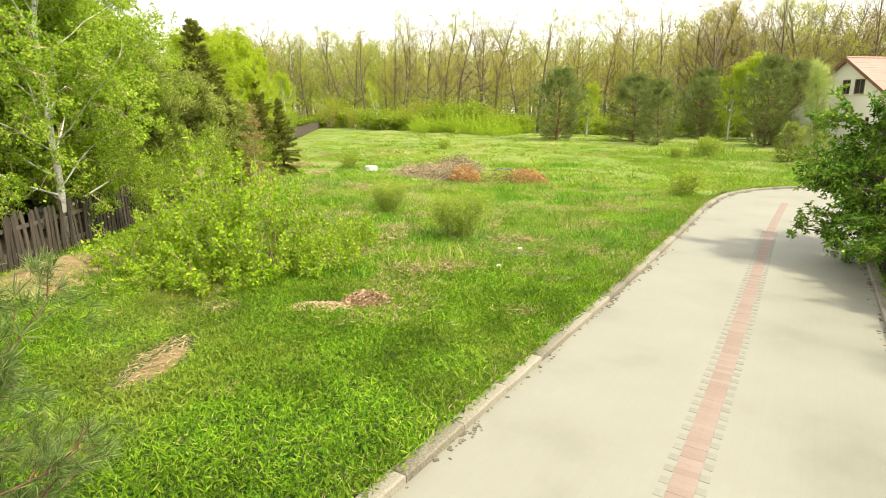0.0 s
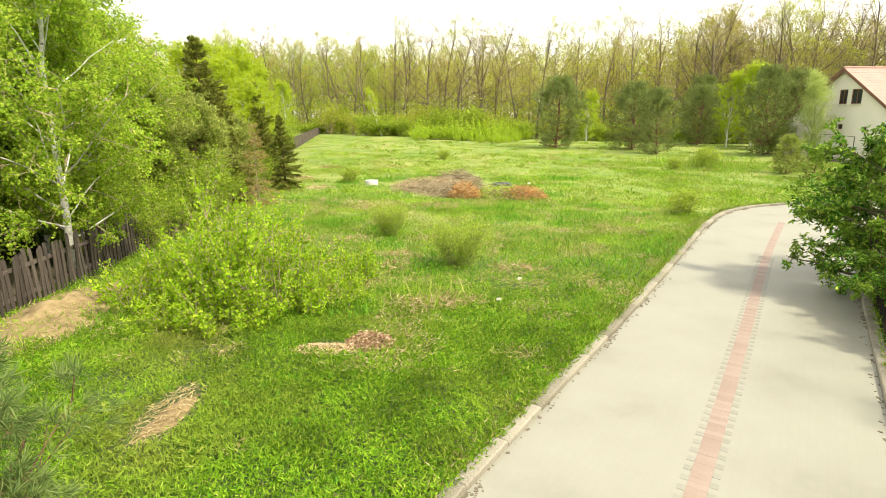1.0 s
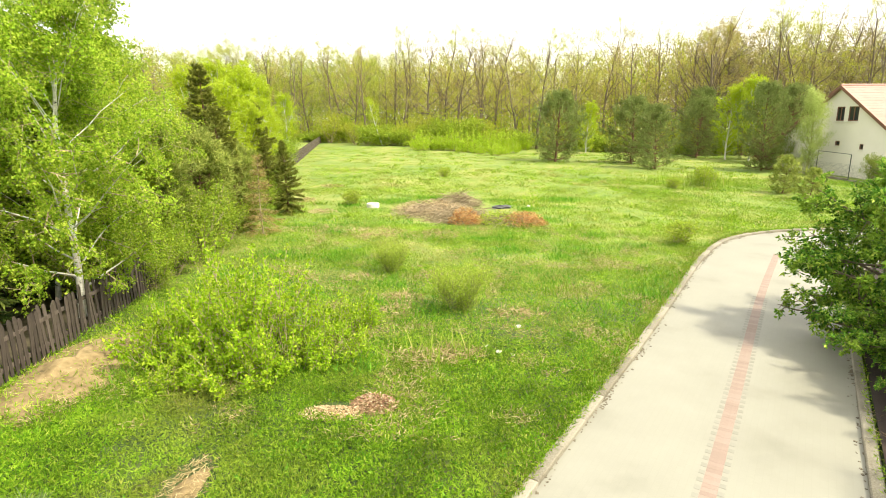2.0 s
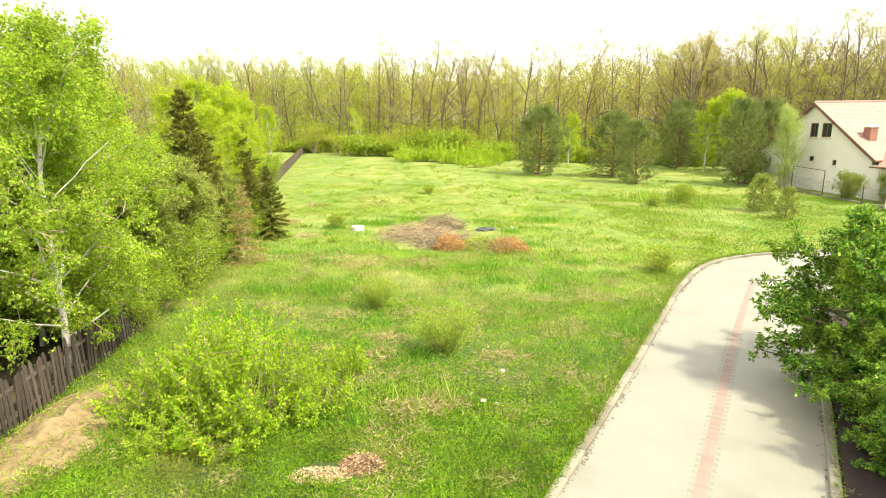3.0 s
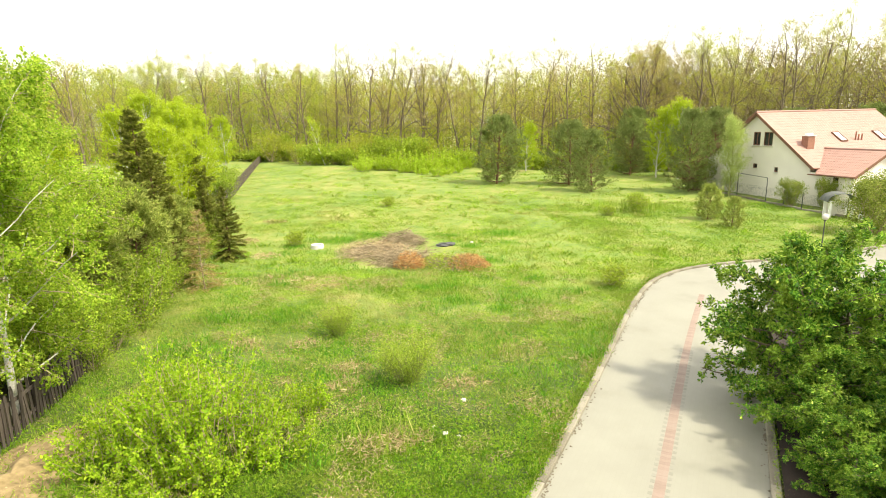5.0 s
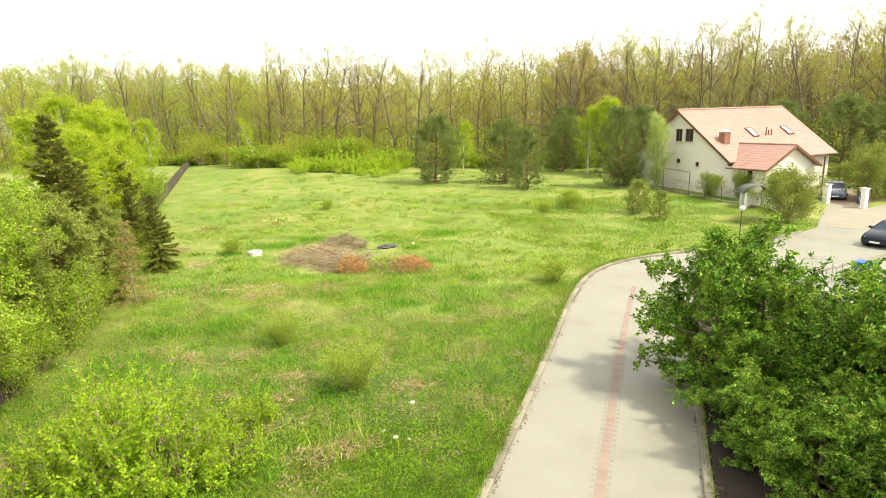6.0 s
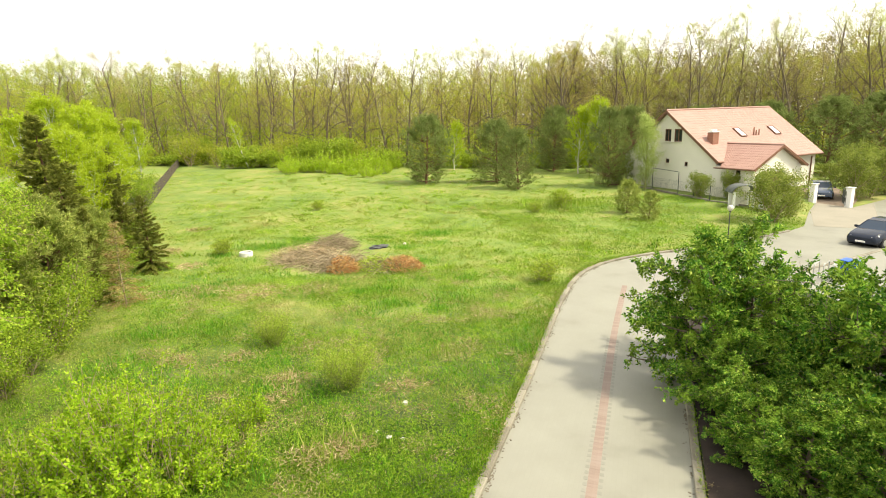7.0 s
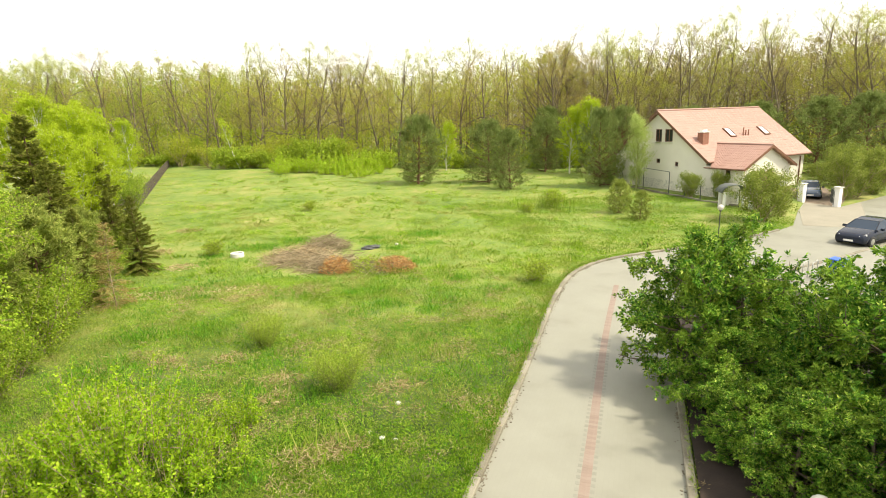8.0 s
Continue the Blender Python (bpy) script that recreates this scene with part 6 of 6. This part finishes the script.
# ---- gate, garden fence, cars, lamps, bin ----
def garden_fence():
    root = thing("garden_fence", "dark metal post and mesh fence on a low wall", "fence", kind="structure")
    line = [(30.2, 52.5), (30.6, 49.3), (30.85, 45.6), (31.3, 44.0), (31.4, 42.0), (32.1, 40.4), (32.6, 38.9)]
    for k, p in enumerate(line):
        g = Geo()
        h = 2.1 if k in (1, 2) else 1.35
        z = float(level(*p))
        g.tube([(*p, z - 0.1), (*p, z + h)], [0.035, 0.035], 8, True)
        part("post", g, M_METAL, root)
        if k:
            a = line[k - 1]
            mid = ((a[0] + p[0]) / 2, (a[1] + p[1]) / 2)
            d = math.hypot(p[0] - a[0], p[1] - a[1])
            ang = math.atan2(p[1] - a[1], p[0] - a[0])
            w = Geo()
            w.box((*mid, float(level(*mid)) + 0.02), (d - 0.08, 0.14, 0.32), ang)
            part("plinth", w, M_KERB, root)
            m = Geo()
            for i in range(11):
                m.tube([(a[0], a[1], z + 0.32 + i * 0.1), (p[0], p[1], z + 0.32 + i * 0.1)], [0.005, 0.005], 3)
            nn = int(d / 0.12)
            for i in range(nn):
                f = i / nn
                m.tube([(a[0] + (p[0] - a[0]) * f, a[1] + (p[1] - a[1]) * f, z + 0.3), (a[0] + (p[0] - a[0]) * f, a[1] + (p[1] - a[1]) * f, z + 1.32)], [0.004, 0.004], 3)
            part("mesh_panel", m, M_METAL, root)
    g = Geo()
    a, b = line[1], line[2]
    g.tube([(*a, float(level(*a)) + 2.1), (*b, float(level(*b)) + 2.1)], [0.025, 0.025], 6, True)
    part("top_rail", g, M_METAL, root)


garden_fence()


def pillar(at, h=1.5):
    x, y = at
    root = thing("gate_pillar", "white plastered gate pillar with flat cap", "pillar", "gate pillars", at=(x, y, float(level(x, y))), turn=12)
    g = Geo()
    g.box((0, 0, h / 2 - 0.1), (0.42, 0.42, h + 0.2))
    part("shaft", g, M_WHITE, root, bevel=0.015)
    g = Geo()
    g.box((0, 0, h + 0.04), (0.54, 0.54, 0.08))
    part("cap", g, M_CONCRETE, root, bevel=0.015)


for p in ((39.2, 39.6), (40.1, 37.1), (33.0, 37.9)):
    pillar(p)


def gate():
    root = thing("metal_gate", "open dark metal swing gate leaf", "gate", at=(39.85, 37.2, float(level(39.85, 37.2))), turn=49)
    g = Geo()
    for z in (0.15, 0.7, 1.25):
        g.box((1.0, 0, z), (2.0, 0.04, 0.05))
    for x in (0.02, 1.98):
        g.box((x, 0, 0.7), (0.05, 0.04, 1.15))
    part("gate_frame", g, M_METAL, root)
    for k in range(13):
        g = Geo()
        g.box((0.15 + k * 0.142, 0, 0.7), (0.02, 0.02, 1.06))
        part("bar", g, M_METAL, root)


gate()


def bin_shelter():
    root = thing("bin_shelter", "small white shelter with domed grey felt roof", "shelter", at=(32.1, 39.2, float(level(32.1, 39.2))), turn=-20)
    for x in (-0.7, 0.7):
        for y in (-0.5, 0.5):
            g = Geo()
            g.box((x, y, 0.6), (0.16, 0.16, 1.3))
            part("post", g, M_WHITE, root)
    g = Geo()
    g.box((0, 0.52, 0.55), (1.24, 0.08, 1.1))
    part("back_panel", g, M_PLASTER, root)
    g = Geo()
    n = 10
    t = np.linspace(0, math.pi, n)
    v = []
    for y in (-0.75, 0.75):
        for rr in (1.0, 0.93):
            v += [(-math.cos(a) * 1.0 * rr, y, 1.22 + math.sin(a) * 0.62 * rr) for a in t]
    q = []
    for i in range(n - 1):
        q += [(i, i + 1, 2 * n + i + 1, 2 * n + i), (n + i + 1, n + i, 3 * n + i, 3 * n + i + 1), (i, n + i, n + i + 1, i + 1), (2 * n + i + 1, 3 * n + i + 1, 3 * n + i, 2 * n + i)]
    g.add(v, q)
    part("roof", g, M_GREYROOF, root, "domed grey roof", rounded=True)


bin_shelter()


def car(name, label, paint, at, turn):
    """A compact car along its own x axis, nose towards +x."""
    root = thing(name, label, "car", at=(at[0], at[1], float(level(*at))), turn=turn)
    xs = [2.08, 2.0, 1.75, 1.2, 0.75, 0.2, -0.6, -1.3, -1.85, -2.05, -2.1]
    half = [0.62, 0.74, 0.83, 0.86, 0.87, 0.87, 0.87, 0.86, 0.82, 0.76, 0.66]
    low = [0.28, 0.22, 0.2, 0.2, 0.2, 0.2, 0.2, 0.2, 0.22, 0.26, 0.3]
    belt = [0.58, 0.68, 0.78, 0.9, 0.95, 0.97, 0.98, 1.0, 1.0, 0.96, 0.88]
    g = Geo()
    v, k = [], 10
    for x, w, a, b in zip(xs, half, low, belt):
        for y, z in ((-0.55, 0), (-0.95, 0.05), (-1, 0.35), (-0.99, 0.75), (-0.86, 1.0), (0.86, 1.0), (0.99, 0.75), (1, 0.35), (0.95, 0.05), (0.55, 0)):
            crown = 0.03 if abs(y) < 0.9 and z == 1 else 0
            v.append((x, y * w, a + (b - a) * z + crown))
    q = [(i * k + j, i * k + (j + 1) % k, (i + 1) * k + (j + 1) % k, (i + 1) * k + j) for i in range(len(xs) - 1) for j in range(k)]
    g.add(v, q + [(0, 9, 8, 1), (1, 8, 7, 2), (2, 7, 6, 3), (3, 6, 5, 4)] + [tuple(100 + c for c in f[::-1]) for f in ((0, 9, 8, 1), (1, 8, 7, 2), (2, 7, 6, 3), (3, 6, 5, 4))])
    part("body", g, paint, root, rounded=True, bevel=0.02)
    cab = [(0.95, 0.95, 0.8), (0.2, 1.36, 0.62), (-0.3, 1.45, 0.6), (-1.0, 1.43, 0.6), (-1.55, 1.3, 0.6), (-1.98, 0.98, 0.72)]
    g = Geo()
    v = []
    for x, z, w in cab:
        v += [(x, -w * 1.0 if z > 1.2 else -w, z), (x, w, z)]
    base = [(x, s * 0.8, 0.96) for x in (0.95, 0.2, -0.3, -1.0, -1.55, -1.98) for s in (-1, 1)]
    m = len(cab)
    q = []
    for i in range(m - 1):
        q.append((2 * i, 2 * i + 1, 2 * i + 3, 2 * i + 2))
    glass = Geo()
    sidev = []
    for i in range(m - 1):
        q2 = [(2 * i, 2 * i + 2, 2 * m + 2 * i + 2, 2 * m + 2 * i), (2 * i + 1, 2 * m + 2 * i + 1, 2 * m + 2 * i + 3, 2 * i + 3)]
        sidev += q2
    glass.add(v + base, sidev + [q[0], q[-1]])
    part("windows", glass, M_CARGLASS, root, "dark tinted glass")
    roof = Geo()
    rv = [(x, y * 1.01, z + 0.012) for x, y, z in v[2:-2]]
    roof.add(rv + [(x, y, z - 0.05) for x, y, z in rv], [(0, 1, 3, 2), (2, 3, 5, 4), (4, 5, 7, 6)] + [(0, 2, 10, 8), (2, 4, 12, 10), (4, 6, 14, 12), (1, 9, 11, 3), (3, 11, 13, 5), (5, 13, 15, 7)])
    part("roof", roof, paint, root)
    for s in (-1, 1):
        p = Geo()
        p.tube([(0.95, s * 0.79, 0.95), (0.2, s * 0.615, 1.37)], [0.035, 0.03], 6)
        p.tube([(-0.45, s * 0.6, 1.44), (-0.5, s * 0.8, 0.98)], [0.035, 0.045], 6)
        p.tube([(-1.55, s * 0.6, 1.3), (-1.98, s * 0.74, 0.98)], [0.06, 0.08], 6)
        part("window_pillar", p, paint, root)
        h = Geo()
        h.tube([(2.0, s * 0.5, 0.62), (1.72, s * 0.74, 0.72)], [0.075, 0.06], 8, True)
        part("headlight", h, M_HEADLIGHT, root, "clear headlight")
        mi = Geo()
        mi.box((0.62, s * 0.98, 0.98), (0.13, 0.2, 0.14))
        part("mirror", mi, paint, root, bevel=0.03)
        for x in (1.32, -1.28):
            wh = Geo()
            wh.tube([(x, s * 0.66, 0.31), (x, s * 0.885, 0.31)], [0.31, 0.31], 24, True)
            w_ = part("wheel", wh, M_TYRE, root, "black tyre on alloy rim", bevel=0.03)
            rm = Geo()
            rm.tube([(x, s * 0.84, 0.31), (x, s * 0.895, 0.31)], [0.2, 0.19], 16, True)
            part("rim", rm, M_RIM, w_)
    gr = Geo()
    for k in range(4):
        gr.box((2.045 - 0.01 * k, 0, 0.42 + 0.05 * k), (0.06, 0.8, 0.025))
    part("grille", gr, M_TYRE, root)
    pl = Geo()
    pl.box((2.085, 0, 0.38), (0.02, 0.5, 0.11))
    part("number_plate", pl, M_WHITE, root, "blank white plate")
    root.scale.z = 0.94
    return root


car("parked_car", "shiny navy-black hatchback parked on the pavers", M_CAR, (31.1, 26.7), 196)
car("garden_car", "slate blue car standing behind the gate", M_CAR2, (42.3, 42.0), 228)


def globe_lamp(at, h):
    x, y = at
    root = thing("globe_lamp", "garden lamp with white globe on thin post", "lamp", "globe lamps", at=(x, y, float(level(x, y))))
    g = Geo()
    g.tube([(0, 0, -0.1), (0, 0, 0.25), (0, 0, 0.27), (0, 0, h - 0.32)], [0.06, 0.055, 0.03, 0.028], 10, True)
    part("post", g, M_METAL, root)
    g = Geo()
    g.tube([(0, 0, h - 0.34), (0, 0, h - 0.24)], [0.05, 0.08], 10, True)
    part("collar", g, M_METAL, root)
    bm = bmesh.new()
    bmesh.ops.create_uvsphere(bm, u_segments=24, v_segments=14, radius=0.17)
    bmesh.ops.translate(bm, verts=bm.verts, vec=(0, 0, h - 0.1))
    me = bpy.data.meshes.new("globe")
    bm.to_mesh(me)
    bm.free()
    me.polygons.foreach_set("use_smooth", [True] * len(me.polygons))
    me.materials.append(M_GLOBE)
    part("globe", me, M_GLOBE, root, "white opal globe")


globe_lamp((22.75, 28.75), 2.2)
globe_lamp((7.6, 7.2), 1.22)


def wheelie_bin(at):
    x, y = at
    root = thing("wheelie_bin", "blue plastic wheelie bin beside metal rails", "bin", at=(x, y, float(level(x, y))), turn=20)
    g = Geo()
    bt, tp = 0.22, 0.28
    g.add([(-bt, -bt, 0.06), (bt, -bt, 0.06), (bt, bt, 0.06), (-bt, bt, 0.06), (-tp, -tp, 0.95), (tp, -tp, 0.95), (tp, tp, 0.95), (-tp, tp, 0.95)], [(0, 3, 2, 1), (4, 5, 6, 7), (0, 1, 5, 4), (1, 2, 6, 5), (2, 3, 7, 6), (3, 0, 4, 7)])
    part("body", g, M_BLUE, root, bevel=0.03)
    g = Geo()
    g.box((0, 0, 0.99), (0.62, 0.62, 0.07), tilt=(0.06, 0, 0))
    part("lid", g, M_BLUE, root, bevel=0.03)
    for s in (-1, 1):
        g = Geo()
        g.tube([(s * 0.2, 0.24, 0.1), (s * 0.26, 0.24, 0.1)], [0.1, 0.1], 14, True)
        part("wheel", g, M_TYRE, root)


wheelie_bin((22.3, 20.5))


def hoop(at, turn):
    x, y = at
    root = thing("hoop_rail", "bent galvanised steel hoop rail", "rail", "hoop rails", at=(x, y, float(level(x, y))), turn=turn)
    g = Geo()
    pts = [(-0.4, 0, -0.1), (-0.4, 0, 0.75)] + [(-0.4 + 0.12 * (1 - math.cos(a)), 0, 0.75 + 0.12 * math.sin(a)) for a in np.linspace(0.3, 1.57, 4)]
    pts += [(0.28 + 0.12 * math.sin(a), 0, 0.75 + 0.12 * math.cos(a)) for a in np.linspace(0, 1.57, 4)] + [(0.4, 0, -0.1)]
    g.tube(pts, [0.022] * len(pts), 8, True)
    part("tube", g, M_GALV, root, rounded=True)
    g = Geo()
    g.tube([(-0.4, 0, 0.4), (0.4, 0, 0.4)], [0.016, 0.016], 8, True)
    part("crossbar", g, M_GALV, root)


for p in ((21.1, 21.0), (21.5, 20.9), (21.85, 20.75)):
    hoop(p, 30)

GS = broadleaf(74, 3.3, 0.05, 0.08, 9, 1.35, 45, 0.3, 4, 0, 15000, 0.1, 0.5, 0.13, stems=7, stem_spread=0.5)
gs = plant("garden_shrub", GS, M_TWIG, LEAF["olive"], "large olive-green shrub beside the garden gate", "shrub", (29.9, 33.5), 0, "garden shrubs", 1.13, names=("wood", "foliage"))
for x, y, s, a, h in ((32.6, 34.7, 0.35, 20, 0.4), (31.6, 43.5, 0.55, 80, 0.6), (33.6, 42.4, 0.4, 140, 0.65), (43.3, 39.6, 1.0, 30, 1.15), (45.6, 40.4, 1.1, 130, 1.25), (48.4, 41.2, 0.9, 230, 0.9), (51, 43.0, 1.0, 50, 0.9), (37.0, 39.4, 0.5, 60, 0.42), (50.5, 46, 0.7, 60, 0.55), (49, 47.5, 0.7, 160, 0.6), (29.4, 54.5, 0.9, 10, 0.8), (52, 44, 0.9, 60, 0.9), (53.8, 45.2, 0.9, 60, 0.9)):
    again(gs, (x, y), a, s, h)


# ---- the red line of pavers down the middle of the road ----
def red_line():
    mid = line_points([(-5.2, -6.7), (2.1, 5.35), (3.25, 7.2), (6.1, 11.9), (8.4, 15.75), (9.95, 18.25), (12.75, 22.6)], 0.104)
    meshes = {}
    for nm, size, m in (("red_paver", (0.1015, 0.215, 0.05), M_RED), ("dark_paver", (0.1015, 0.085, 0.05), M_GREYPAVER)):
        bm = bmesh.new()
        bmesh.ops.create_cube(bm, size=1)
        bmesh.ops.scale(bm, vec=size, verts=bm.verts)
        me = bpy.data.meshes.new(nm)
        bm.to_mesh(me)
        bm.free()
        me.materials.append(m)
        meshes[nm] = me
    rng = random.Random(4)
    for k, (p, q) in enumerate(zip(mid[:-1], mid[1:])):
        if p[1] < -2:
            continue
        ang = math.atan2(q[1] - p[1], q[0] - p[0])
        nx, ny = -math.sin(ang), math.cos(ang)
        row = [("red_paver", 0.0)]
        if k % 2 == 0 and p[1] < 17:
            row += [("dark_paver", 0.154), ("dark_paver", -0.154)]
        for nm, o in row:
            b = new(nm, meshes[nm])
            b.parent = road
            x, y = p[0] + nx * o, p[1] + ny * o
            b.matrix_basis = pose(x, y, float(level(x, y)) - 0.021 + rng.uniform(-0.001, 0.001), 0, 0, math.degrees(ang))


red_line()
